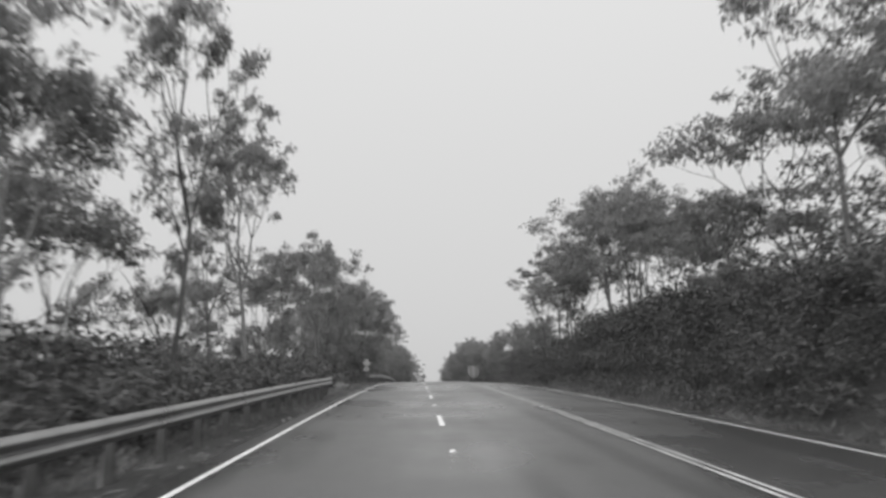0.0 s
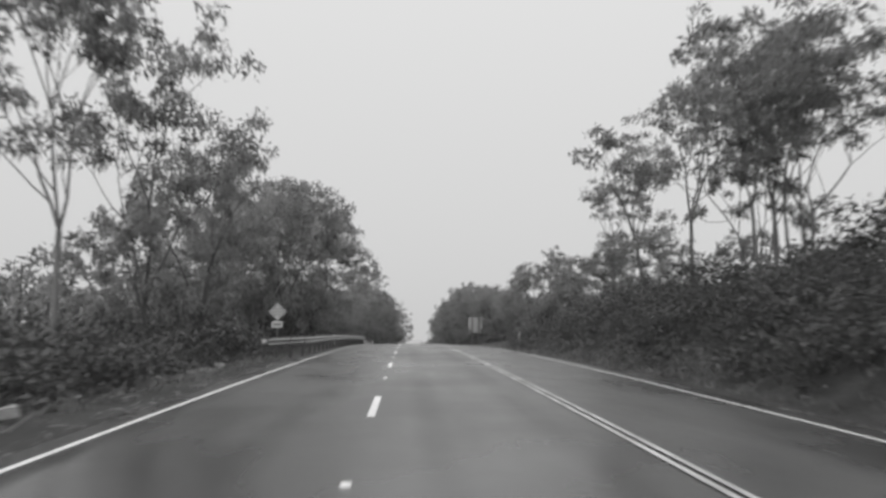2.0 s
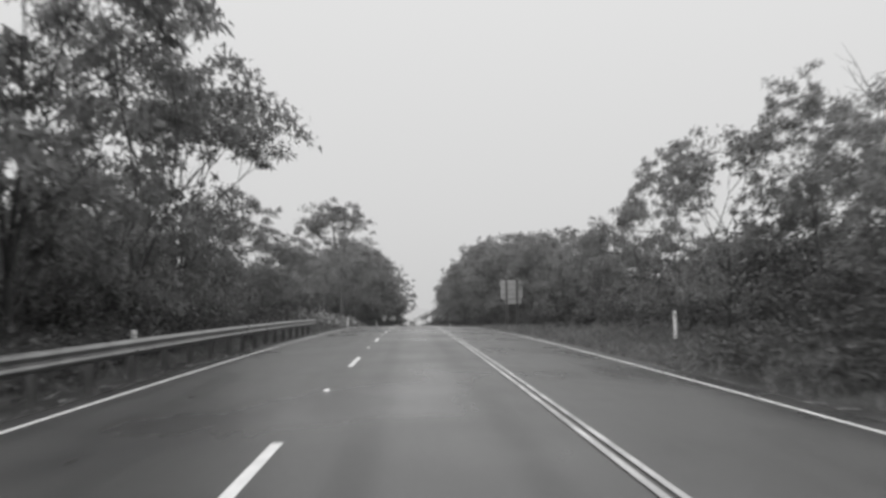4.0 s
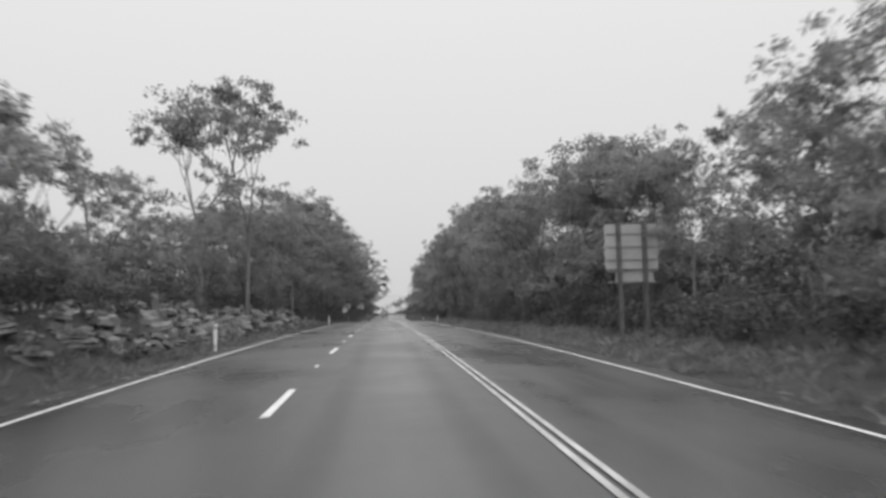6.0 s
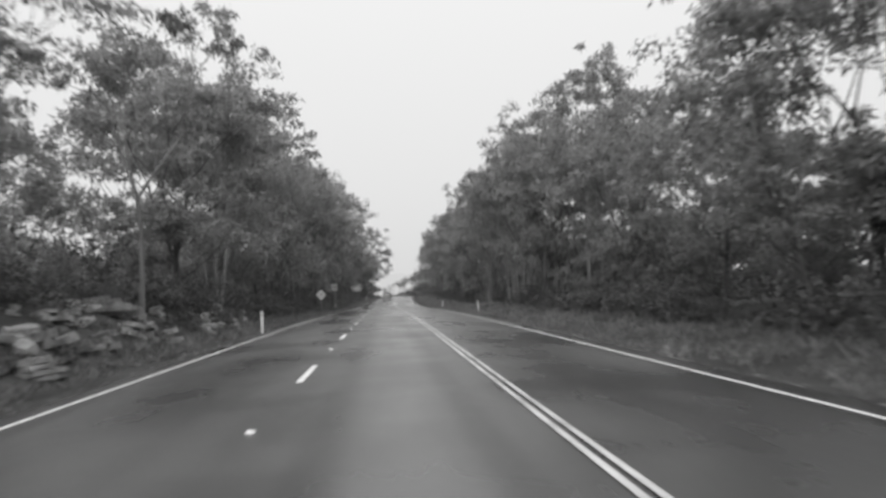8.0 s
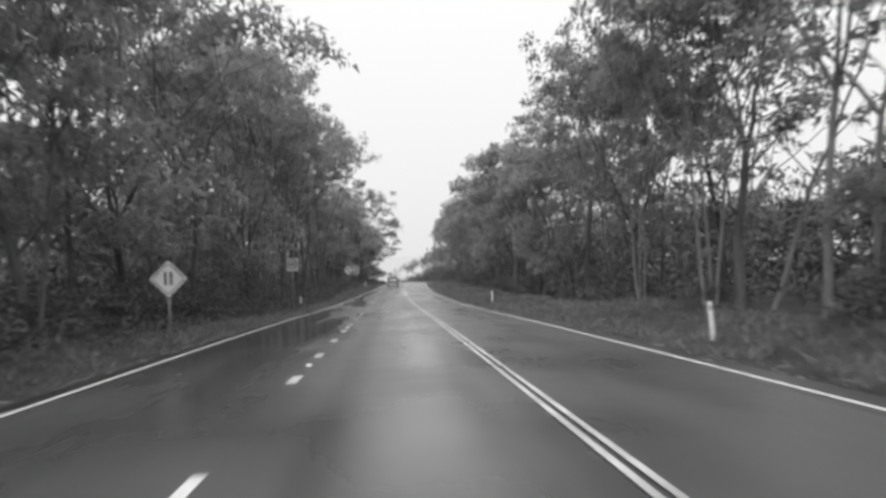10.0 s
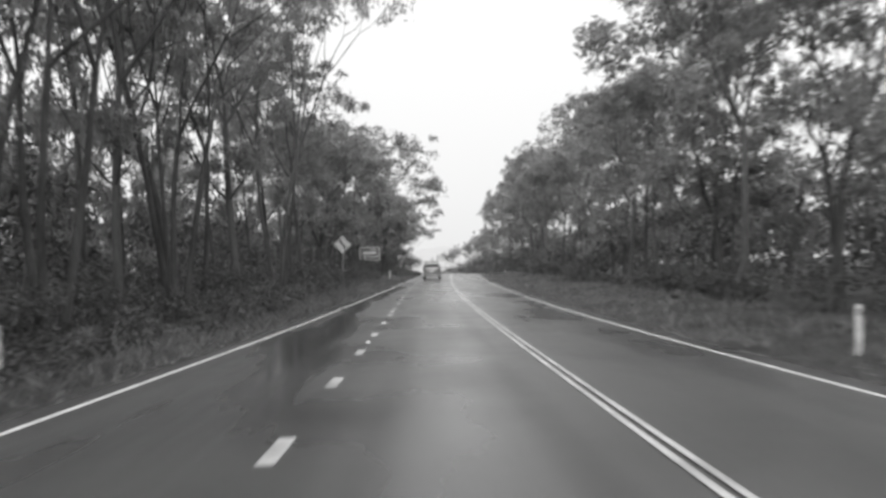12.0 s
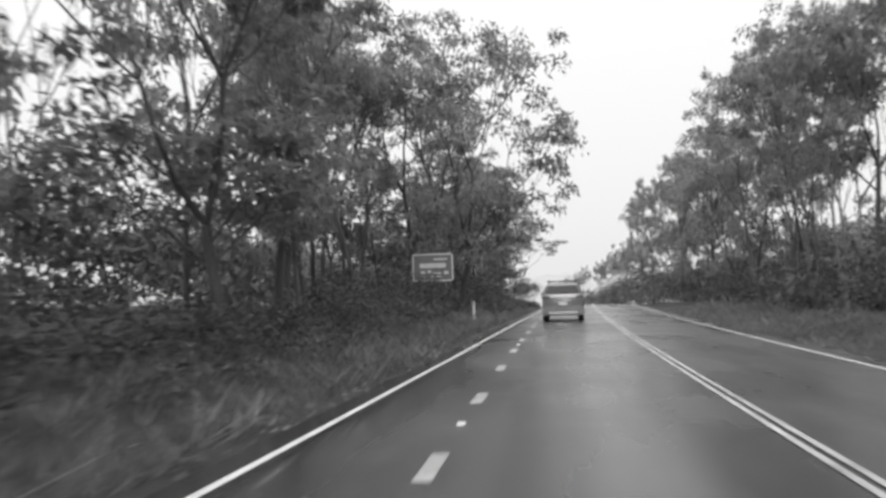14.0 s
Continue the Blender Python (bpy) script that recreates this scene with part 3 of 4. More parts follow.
for row, (x0, dx, step, k) in enumerate(((13.8, 1.1, 6.6, 1.0), (19.5, 2.0, 9.0, 0.8))):
    s, row_rng = (96.0, 20.0)[row], np.random.default_rng(411 + row)
    while s < 420:
        h = (profile(HEIGHT_RIGHT, s) - profile(BANK_RIGHT, s)) * k * (0.86 + 0.22 * row_rng.random())
        u = row_rng.random()
        if row:
            w = "back"
        elif s > 245:
            w = "slender" if u < 0.45 else ("forked" if u < 0.75 else "broad")
        else:
            w = "tall" if u < 0.15 else ("forked" if u < 0.4 else "broad")
        if not row and 208 < s < 245:
            w = "tall" if u < 0.6 else "forked"
        tree(w, x0 + dx * (row_rng.random() - 0.5) * 2 + (1.0 if s > 255 else 0.0) - min(2.4, max(0.0, 0.035 * (s - 330))), s, h, sx=0.9 + 0.2 * row_rng.random())
        s += step * (0.7 + 0.6 * row_rng.random()) * (1.15 if row and s > 200 else 1.0)
for x0, s0, s1 in ((-10.5, 132, 235), (14.6, 94, 240)):
    s, row_rng = s0, np.random.default_rng(s0)
    while s < s1:
        tree("dense", x0 + (row_rng.random() - 0.5) * 2.4, s, min(4.2 + 2.6 * row_rng.random(), 0.75 * profile(HEIGHT_LEFT if x0 < 0 else HEIGHT_RIGHT, s)))
        s += 5.5 * (0.7 + 0.6 * row_rng.random())
for x0, dx, s0 in ((-8.2, 1.2, 238), (-12.0, 2.0, 240), (16.5, 1.8, 250)):
    s, row_rng = s0, np.random.default_rng(s0 + int(10 * dx))
    while s < 400:
        h = profile(HEIGHT_LEFT if x0 < 0 else HEIGHT_RIGHT, s) * (0.7 + 0.25 * row_rng.random())
        tree("slender", x0 + dx * (row_rng.random() - 0.5) * 2 + (1.2 if s > 300 and -9 < x0 < 0 else 0) - (min(2.4, max(0.0, 0.035 * (s - 330))) if x0 > 0 else 0), s, h, sx=0.75)
        s += 8.5 * (0.6 + 0.8 * row_rng.random())


def far_woods(name, side, s0, s1):
    """The unbroken forest behind the rows: many small leafy caps over thin stems."""
    rng = np.random.default_rng(5 if side > 0 else 6)
    Q, V, F = [], [], []
    table = HEIGHT_RIGHT if side > 0 else HEIGHT_LEFT
    s = s0
    while s < s1:
        for x0 in ((25.0, 33.0, 43.0) if s < 200 else (31.0,)):
            x, u = side * (x0 + 5 * rng.random()), s + 5 * rng.random()
            if side > 0:
                x += 3
            h = profile(table, u) * (0.75 + 0.3 * rng.random()) * 0.62
            foot = np.array(on_land(x, u))
            for k in range(12):
                c = foot + np.array((rng.normal() * 2.2, rng.normal() * 2.2, h * (0.06 + 0.92 * rng.random() ** 0.8)))
                Q.append(leaves(rng, c, (2.0, 2.0, 1.2), 45, 0.8, 0.4))
            tube(V, F, [foot, foot + np.array((rng.normal() * 0.3, rng.normal() * 0.3, h * 0.85))], [0.2, 0.06], 5)
        s += 7.5
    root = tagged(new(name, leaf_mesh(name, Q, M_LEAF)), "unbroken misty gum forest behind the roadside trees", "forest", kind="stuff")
    child("trunk", mesh_of("trunk", V, F, M_BARK_DARK), root)


far_woods("far_woods", -1, 112, 500)
far_woods("far_woods", 1, 30, 500)


def understorey():
    """Scrub filling the forest floor behind the first trunks, and low growth on the banks."""
    rng = np.random.default_rng(15)
    Q = []

    def scrub(n, x0, x1, s0, s1, z0, z1, r, leaf, per):
        for _ in range(n):
            x, u = x0 + (x1 - x0) * rng.random(), s0 + (s1 - s0) * rng.random()
            z = z0 + (z1 - z0) * rng.random()
            Q.append(leaves(rng, np.array(on_land(x, u, z)), (r, r, r * 0.7), per, leaf, 0.2))

    scrub(300, -19, -11.5, 112, 235, 0.3, 4.0, 1.4, 0.42, 60)
    scrub(420, -24, -11.0, 235, 400, 0.3, 4.6, 1.5, 0.42, 60)
    scrub(320, 16, 23, 95, 235, 0.3, 4.0, 1.4, 0.42, 60)
    scrub(400, 16.5, 28, 235, 420, 0.3, 4.6, 1.5, 0.42, 60)
    scrub(120, -24, -13, 245, 420, 3.0, 7.0, 1.6, 0.32, 85)
    scrub(120, 19, 30, 240, 430, 3.0, 7.0, 1.6, 0.32, 85)
    scrub(160, 24, 34, 130, 330, 1.0, 6.0, 1.8, 0.5, 60)
    scrub(120, -32, -16, 250, 335, 0.5, 6.5, 1.7, 0.45, 70)
    scrub(330, -34, -25, 225, 440, 0.2, 5.5, 2.0, 0.8, 36)
    scrub(330, 28, 38, 225, 440, 0.2, 6.0, 2.0, 0.8, 36)
    scrub(50, -7.4, -5.4, 143, 200, 0.02, 0.3, 0.35, 0.12, 60)
    scrub(160, 12.0, 20.0, 335, 420, 0.2, 2.6, 1.2, 0.3, 60)
    scrub(220, 8.5, 16, 385, 520, 0.3, 4.0, 1.5, 0.4, 60)
    scrub(160, -16, -8.5, 385, 520, 0.3, 4.0, 1.5, 0.4, 60)
    scrub(260, 15, 22, 15, 95, 0.2, 2.5, 1.2, 0.34, 65)
    scrub(300, -19, -11, 20, 112, 0.2, 2.2, 1.2, 0.34, 65)
    scrub(760, 9.0, 14.5, 6, 104, 0.05, 0.8, 0.6, 0.14, 70)
    scrub(420, -10.5, -6.2, 4, 120, 0.05, 0.7, 0.6, 0.14, 75)
    scrub(240, -10.8, -7.9, 140, 200, 0.1, 0.9, 0.5, 0.16, 75)
    scrub(300, -10.5, -6.2, 200, 260, 0.1, 0.9, 0.5, 0.16, 75)
    scrub(420, -9.0, -4.6, 255, 350, 0.05, 0.6, 0.5, 0.15, 70)
    scrub(240, -16.0, -5.5, 352, 405, 0.3, 7.0, 1.3, 0.3, 80)
    scrub(260, -7.0, -2.6, 352, 430, 0.02, 0.4, 0.5, 0.2, 45)
    scrub(200, 11.8, 15.0, 104, 235, 0.1, 0.9, 0.6, 0.22, 55)
    scrub(150, 13.6, 16.0, 235, 380, 0.1, 0.9, 0.6, 0.22, 55)
    tagged(new("undergrowth", leaf_mesh("undergrowth", Q, M_BUSH)), "dark tangled wet undergrowth on banks and forest floor", "undergrowth", kind="stuff")


understorey()


def shrub(x, s, height, sx=1.0):
    root = SHRUBS[int(RNG.integers(len(SHRUBS)))]
    place(root, x, s, height / 2.2, RNG.random() * 6.28, sx, "dark wet shrub with small leaves on the verge", "shrub", "shrubs along the road")


s = 6.0
while s < 390:
    near = s < 118
    shrub(-7.4 - 1.4 * RNG.random() + (1.6 if s > 310 else 0) - (1.6 if 144 < s < 196 else 0), s, (1.9 if near else 1.1) + 1.1 * RNG.random(), 1.1)
    if near:
        shrub(-10.5 - 3.0 * RNG.random(), s + 1.5, 2.6 + 1.8 * RNG.random())
    s += 3.4 * (0.7 + 0.6 * RNG.random())
s = 12.0
while s < 390:
    if s < 235 or RNG.random() < 0.5:
        shrub((10.9 if s < 100 else (12.6 if s < 235 else 13.6)) + 1.2 * RNG.random(), s, 1.1 + 1.1 * RNG.random(), 1.1)
    if s < 110:
        shrub(12.8 + 2.2 * RNG.random(), s + 1.5, 1.8 + 1.6 * RNG.random())
    s += 3.4 * (0.7 + 0.6 * RNG.random())


# trees that close the view past the crest
for which, x, s, h, sx in (("back", 11.0, 402.0, 9.5, 1.0), ("back", 10.4, 413.0, 10.5, 1.0), ("back", 10.8, 425.0, 11.0, 1.0), ("back", 10.2, 438.0, 10.5, 1.0), ("back", 10.6, 452.0, 10.0, 1.0),
                           ("back", 10.0, 468.0, 10.5, 1.0), ("dense", -5.0, 462.0, 6.5, 1.2), ("dense", -4.6, 468.0, 6.5, 1.2), ("dense", -4.4, 475.0, 7.0, 1.2), ("dense", -4.2, 483.0, 7.5, 1.2)):
    tree(which, x, s, h, sx=sx)
for s0, h in ((482, 10.0), (494, 10.0), (507, 10.0), (520, 9.5), (532, 9.0), (545, 9.0), (558, 9.0), (570, 9.0)):
    tree("back", 10.2, s0, h)
# dark shrubs close behind the rail
for k in range(28):
    shrub(-6.1 - 0.8 * RNG.random() - (0.9 if k > 15 else 0.0), 5.0 + 2.1 * k, (1.7 if k < 16 else 1.3) + 0.9 * RNG.random(), 1.15)
for k in range(20):
    shrub(-5.9 - 0.7 * RNG.random(), 84.0 + 2.1 * k, 0.9 + 0.6 * RNG.random(), 1.25)
# a wall of shrubs on the steep bank
for k in range(26):
    s = 13.0 + 2.5 * k + RNG.random()
    shrub(10.2 + 1.0 * RNG.random(), s, 1.2 + 0.9 * RNG.random(), 1.15)
    if k < 16:
        shrub(11.8 + 1.4 * RNG.random(), s + 1.0, 2.0 + 1.0 * RNG.random(), 1.1)

def build_standing():
    """One body of forest from all the trees at the back."""
    made = []
    for part_no in (0, 1):
        V, F, start = [], [], 0
        for i, m in STANDING:
            me = BACK[i][part_no]
            co = np.empty(3 * len(me.vertices), np.float32)
            me.vertices.foreach_get("co", co)
            mat = np.array(m)
            V.append(co.reshape(-1, 3) @ mat[:3, :3].T + mat[:3, 3])
            size = len(me.polygons[0].vertices)
            idx = np.empty(size * len(me.polygons), np.int32)
            me.polygons.foreach_get("vertices", idx)
            F.append(idx.reshape(-1, size) + start)
            start += len(me.vertices)
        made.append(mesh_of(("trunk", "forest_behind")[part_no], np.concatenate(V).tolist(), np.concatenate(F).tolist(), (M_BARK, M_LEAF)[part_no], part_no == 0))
    root = tagged(new("forest_behind", made[1]), "leafy gum trees standing back in the forest", "forest", kind="stuff")
    child("trunk", made[0], root)


build_standing()

# ---- grass and litter on the verges ----
def build_grass():
    rng = np.random.default_rng(21)
    Q = []

    def tufts(n, pick, h0, h1, blades):
        for _ in range(n):
            x, s = pick()
            foot = np.array(on_land(x, s, -0.03))
            h = h0 + (h1 - h0) * rng.random()
            d = rng.normal(size=(blades, 3)) * 0.45
            d[:, 2] = 1.0
            p = foot + np.column_stack((rng.normal(size=(blades, 2)) * 0.10, np.zeros(blades)))
            side = np.cross(d, rng.normal(size=(blades, 3)))
            side /= np.linalg.norm(side, axis=1)[:, None]
            ln = h * (0.6 + 0.6 * rng.random(blades))[:, None]
            w = 0.012 + 0.01 * rng.random(blades)[:, None]
            tip = p + d * ln + np.column_stack((rng.normal(size=(blades, 2)) * h * 0.25, -0.2 * ln[:, 0]))
            Q.append(np.stack([p - side * w, p + side * w, tip + side * w * 0.3, tip - side * w * 0.3], 1))

    tufts(3900, lambda: (8.0 + 5.4 * rng.random() ** 0.9, 95 + 270 * rng.random()), 0.15, 0.5, 8)
    tufts(900, lambda: (8.6 + 2.4 * rng.random(), 8 + 90 * rng.random()), 0.12, 0.4, 8)
    tufts(1900, lambda: (-7.8 + 3.1 * rng.random(), 100 + 160 * rng.random()), 0.15, 0.5, 8)
    tufts(3000, lambda: (lambda s: (left_edge(s) - 1.0 - 4.5 * rng.random() ** 1.2, s))(250 + 110 * rng.random()), 0.15, 0.55, 8)
    tufts(800, lambda: (-6.8 + 2.0 * rng.random(), 6 + 100 * rng.random()), 0.1, 0.4, 9)
    tagged(new("verge_grass", leaf_mesh("verge_grass", Q, M_GRASS)), "wet tufted grass along both verges", "grass", kind="stuff")


build_grass()


# ---- rocks of the low cutting ----
def rock_kind(seed, lx, ly, lz):
    """A broken block in ragged layers, with flat faces."""
    rng = np.random.default_rng(300 + seed)
    bm = bmesh.new()
    for k in range(4):
        z0, z1 = -0.5 + 0.38 * k, -0.5 + 0.38 * (k + 1) - 0.03 * rng.random()
        a = 1.0 - 0.12 * k + 0.2 * rng.normal() * 0.5
        ox, oy = 0.12 * rng.normal(), 0.15 * rng.normal()
        n = 9
        low, top = [], []
        for i in range(n):
            t = 2 * math.pi * (i + 0.35 * rng.normal()) / n
            r = a * (0.75 + 0.35 * rng.random())
            low.append(bm.verts.new((lx * (ox + r * math.cos(t)), ly * (oy + r * math.sin(t)), lz * z0)))
            q = 0.86 + 0.12 * rng.random()
            top.append(bm.verts.new((lx * (ox + q * r * math.cos(t)), ly * (oy + q * r * math.sin(t)), lz * (z1 + 0.08 * rng.normal()))))
        for i in range(n):
            j = (i + 1) % n
            bm.faces.new((low[i], low[j], top[j], top[i]))
        bm.faces.new(top)
        bm.faces.new(low[::-1])
    bmesh.ops.recalc_face_normals(bm, faces=bm.faces)
    bmesh.ops.triangulate(bm, faces=[f for f in bm.faces if len(f.verts) > 4])
    me = bpy.data.meshes.new("rock")
    bm.to_mesh(me)
    bm.free()
    me.materials.append(M_ROCK)
    return me


ROCKS = [rock_kind(i, *d) for i, d in enumerate(((0.6, 0.95, 0.5), (0.55, 1.3, 0.4), (0.7, 0.7, 0.6), (0.45, 0.6, 0.4), (0.5, 1.0, 0.55)))]


def rock(x, s, k, sink=0.25, tip=0.16):
    ob = new("rock", ROCKS[int(RNG.integers(len(ROCKS)))])
    ob.matrix_basis = Matrix.LocRotScale(on_land(x, s, 0.2 * k - sink * 0.3), Euler((tip * RNG.normal(), tip * RNG.normal(), 0.5 * RNG.normal())), (k, k, k * (0.7 + 0.5 * RNG.random())))
    tagged(ob, "pale weathered sandstone block in the cutting", "rock", "rocks of the cutting")


s = 140.0
while s < 216:
    dens = 1.0 if 146 < s < 200 else 0.5
    for _ in range(3):
        if RNG.random() < dens:
            u = RNG.random()
            rock(-5.9 - 2.6 * u, s + RNG.random(), 0.32 + 0.6 * RNG.random())
    s += 1.5
# the broken ledge itself
for k in range(13):
    rock(-6.3 - 0.9 * RNG.random(), 151.0 + 2.1 * k + RNG.random(), 0.75 + 0.45 * RNG.random(), 0.9, 0.1)
for k in range(9):
    rock(-7.2 - 0.9 * RNG.random(), 152.0 + 3.4 * k + RNG.random(), 0.6 + 0.4 * RNG.random(), 0.5, 0.12)
for _ in range(26):
    rock(-5.3 - 1.0 * RNG.random(), 120 + 130 * RNG.random(), 0.12 + 0.2 * RNG.random())
for _ in range(30):
    rock(-5.5 - 1.7 * RNG.random(), 48 + 20 * RNG.random(), 0.3 + 0.45 * RNG.random(), 0.4, 0.1)


# ---- guardrails ----
def guardrail(s0, s1, xf):
    """A W-beam on timber-coloured posts."""
    root = new("guardrail", None)
    prof = [(0.00, 0.722), (0.006, 0.734), (0.026, 0.730), (0.070, 0.680), (0.082, 0.660), (0.076, 0.640), (0.012, 0.592), (0.0, 0.575), (0.012, 0.558), (0.076, 0.510), (0.082, 0.490), (0.070, 0.470), (0.026, 0.424), (0.012, 0.414), (0.0, 0.42)]
    n = int((s1 - s0) / 1.0)
    V, F = [], []
    m = len(prof)
    for i in range(n + 1):
        s = s0 + (s1 - s0) * i / n
        b = spot(xf(s), s, 0)
        for back in (0.0, -0.006):
            for px, pz in prof:
                V.append((b.x + px + back, b.y, b.z + pz))
    for i in range(n):
        for k in range(m - 1):
            a = i * 2 * m + k
            F.append((a, a + 1, a + 1 + 2 * m, a + 2 * m))
            a += m
            F.append((a + 2 * m, a + 1 + 2 * m, a + 1, a))
        for k in (0, m - 1):
            a = i * 2 * m + k
            F.append((a, a + 2 * m, a + 3 * m, a + m))
    child("rail", mesh_of("rail", V, F, M_STEEL, True), root, "galvanised W-shaped steel rail")
    bm = bmesh.new()
    box(bm, -0.26, -0.11, -0.05, 0.05, -0.9, 0.71, 0.008)
    post = bpy.data.meshes.new("post")
    bm.to_mesh(post)
    bm.free()
    post.materials.append(M_POST)
    bm = bmesh.new()
    box(bm, -0.11, -0.006, -0.05, 0.05, 0.42, 0.71, 0.006)
    block = bpy.data.meshes.new("spacer")
    bm.to_mesh(block)
    bm.free()
    block.materials.append(M_STEEL)
    s = s0 + 0.3
    while s < s1:
        for name, me in (("post", post), ("spacer", block)):
            child(name, me, root).location = spot(xf(s), s)
        s += 2.0
    # rounded end piece
    for e, sg in ((s0, -1), (s1, 1)):
        V, F = [], []
        b = spot(xf(e), e)
        for i in range(7):
            a = math.pi * i / 6
            for z in (0.41, 0.72):
                V.append((b.x - 0.11 + 0.13 * math.cos(a), b.y + sg * 0.16 * math.sin(a), b.z + z))
        for i in range(6):
            F.append((2 * i, 2 * i + 2, 2 * i + 3, 2 * i + 1))
        end = child("end_piece", mesh_of("end_piece", V, F, M_STEEL, True), root)
        sol = end.modifiers.new("thick", "SOLIDIFY")
        sol.thickness = 0.005
    tagged(root, "galvanised steel guardrail on posts beside the road", "guardrail", "guardrails")


guardrail(-20, 34, lambda s: -4.45)
guardrail(71, 127, lambda s: -4.15 - 0.8 * ramp01((79 - s) / 8))


# ---- signs and posts ----
M_SIGN = material("sign_face", grey(0.45), grey(0.6), 0.4, 2, 30, 0.05, 0.001)
M_SIGN_DARK = material("sign_dark_face", grey(0.10), grey(0.15), 0.4, 2, 30, 0.05, 0.001)
M_INK = material("sign_black", grey(0.015), grey(0.03), 0.5, 3, 30, 0, 0.001)
M_SIGN_BACK = material("sign_back", grey(0.22), grey(0.34), 0.5, 1.2, 20, 0.1, 0.002, metal=0.3)
M_POLE = material("sign_pole", grey(0.14), grey(0.26), 0.55, 3, 30, 0.1, 0.002, metal=0.4)
M_REFLECTOR = material("reflector", grey(0.3), grey(0.4), 0.2, 8, 60, 0, 0.001)


def pole(bm, x, y, z0, z1, r=0.03):
    bmesh.ops.create_cone(bm, cap_ends=True, segments=12, radius1=r, radius2=r, depth=z1 - z0, matrix=Matrix.Translation((x, y, (z0 + z1) / 2)))


def plate(bm, w, h, cx, cz, y, thick=0.004, corner=0.05, turn=0.0):
    """A plate with rounded corners in the x-z plane, facing -y."""
    pts = []
    for qx, qz, a0 in ((1, 1, 0), (-1, 1, 90), (-1, -1, 180), (1, -1, 270)):
        for k in range(5):
            a = radians(a0 + 22.5 * k)
            pts.append((qx * (w / 2 - corner) + corner * math.cos(a), qz * (h / 2 - corner) + corner * math.sin(a)))
    c, sn = math.cos(turn), math.sin(turn)
    front = [bm.verts.new((cx + px * c - pz * sn, y, cz + px * sn + pz * c)) for px, pz in pts]
    back = [bm.verts.new((v.co.x, y + thick, v.co.z)) for v in front]
    bm.faces.new(front)
    bm.faces.new(back[::-1])
    for i in range(len(pts)):
        j = (i + 1) % len(pts)
        bm.faces.new((front[j], front[i], back[i], back[j]))
    bmesh.ops.recalc_face_normals(bm, faces=bm.faces)
    return bm


def sign_root(name, x, s, label, turn=0.0):
    root = new(name, None)
    root.matrix_basis = Matrix.LocRotScale(spot(x, s, -0.25), Euler((0, 0, turn)), None)
    return tagged(root, label, "road sign", "road signs")


def diamond_sign(x, s, z, label, arrow=False, lower=0.0, side=0.75, turn=0.0):
    z += 0.25
    r = sign_root("warning_sign", x, s, label, turn)
    bm = bmesh.new()
    pole(bm, 0, 0.04, -0.3, z + 0.3)
    part("pole", bm, M_POLE, r, smooth=True)
    face = part("plate", plate(bmesh.new(), side, side, 0, z, 0.0, turn=radians(45)), M_SIGN, r, "pale diamond plate")
    edge = bmesh.new()
    for k in range(4):
        a = radians(45 + 90 * k)
        c = Vector((math.cos(a), 0, math.sin(a)))
        t = Vector((-math.sin(a), 0, math.cos(a)))
        o, l, w = side / 2 - 0.05, side / 2 - 0.07, 0.012
        vs = [edge.verts.new(Vector((0, -0.004, z)) + c * (o + dw) + t * dl) for dw, dl in ((-w, -l), (w, -l), (w, l), (-w, l))]
        edge.faces.new(vs)
    child_border = part("border", edge, M_INK, face, "thin black border")
    if arrow:
        bm = bmesh.new()
        pts = [(0.10, -0.26), (0.10, -0.10), (0.0, 0.02), (-0.08, 0.08), (-0.09, 0.17)]
        w = 0.045
        L, R = [], []
        for i, (px, pz) in enumerate(pts):
            a, b = pts[max(0, i - 1)], pts[min(len(pts) - 1, i + 1)]
            d = Vector((b[0] - a[0], 0, b[1] - a[1])).normalized()
            nrm = Vector((-d.z, 0, d.x))
            L.append(bm.verts.new(Vector((px, -0.005, z + pz)) + nrm * w))
            R.append(bm.verts.new(Vector((px, -0.005, z + pz)) - nrm * w))
        for i in range(len(pts) - 1):
            bm.faces.new((L[i], R[i], R[i + 1], L[i + 1]))
        bm.faces.new([bm.verts.new((px, -0.005, z + pz)) for px, pz in ((-0.20, 0.15), (0.02, 0.17), (-0.10, 0.32))])
        part("arrow", bm, M_INK, face, "bent black arrow")
    elif lower:
        bm = bmesh.new()
        for k, wd in enumerate((0.34, 0.5, 0.4)):
            box(bm, -wd / 2, wd / 2, -0.006, -0.002, z + 0.13 - 0.14 * k - 0.03, z + 0.13 - 0.14 * k + 0.03)
        part("bar", bm, M_SIGN_BACK, face, "dark bar of worn writing")
    else:
        bm = bmesh.new()
        for px in (-0.07, 0.07):
            box(bm, px - 0.03, px + 0.03, -0.006, -0.002, z - 0.16, z + 0.18)
        part("bar", bm, M_INK, face, "dark symbol")
    if lower:
        p = part("lower_plate", plate(bmesh.new(), 0.55, 0.32, 0.0, z - lower, 0.0, corner=0.03), M_SIGN, r, "small pale plate")
        bm = bmesh.new()
        box(bm, -0.2, 0.2, -0.006, -0.002, z - lower - 0.06, z - lower + 0.06)
        part("bar", bm, M_SIGN_BACK, p, "dark bar of worn writing")


diamond_sign(-5.8, 78.0, 1.95, "faded diamond warning sign with a small plate below", lower=0.62, side=0.62)
diamond_sign(-4.0, 236.5, 1.75, "pale diamond warning sign on a steel pole", side=0.66)
diamond_sign(-3.35, 304.2, 3.0, "diamond curve warning sign with a bent black arrow", arrow=True, side=0.74)


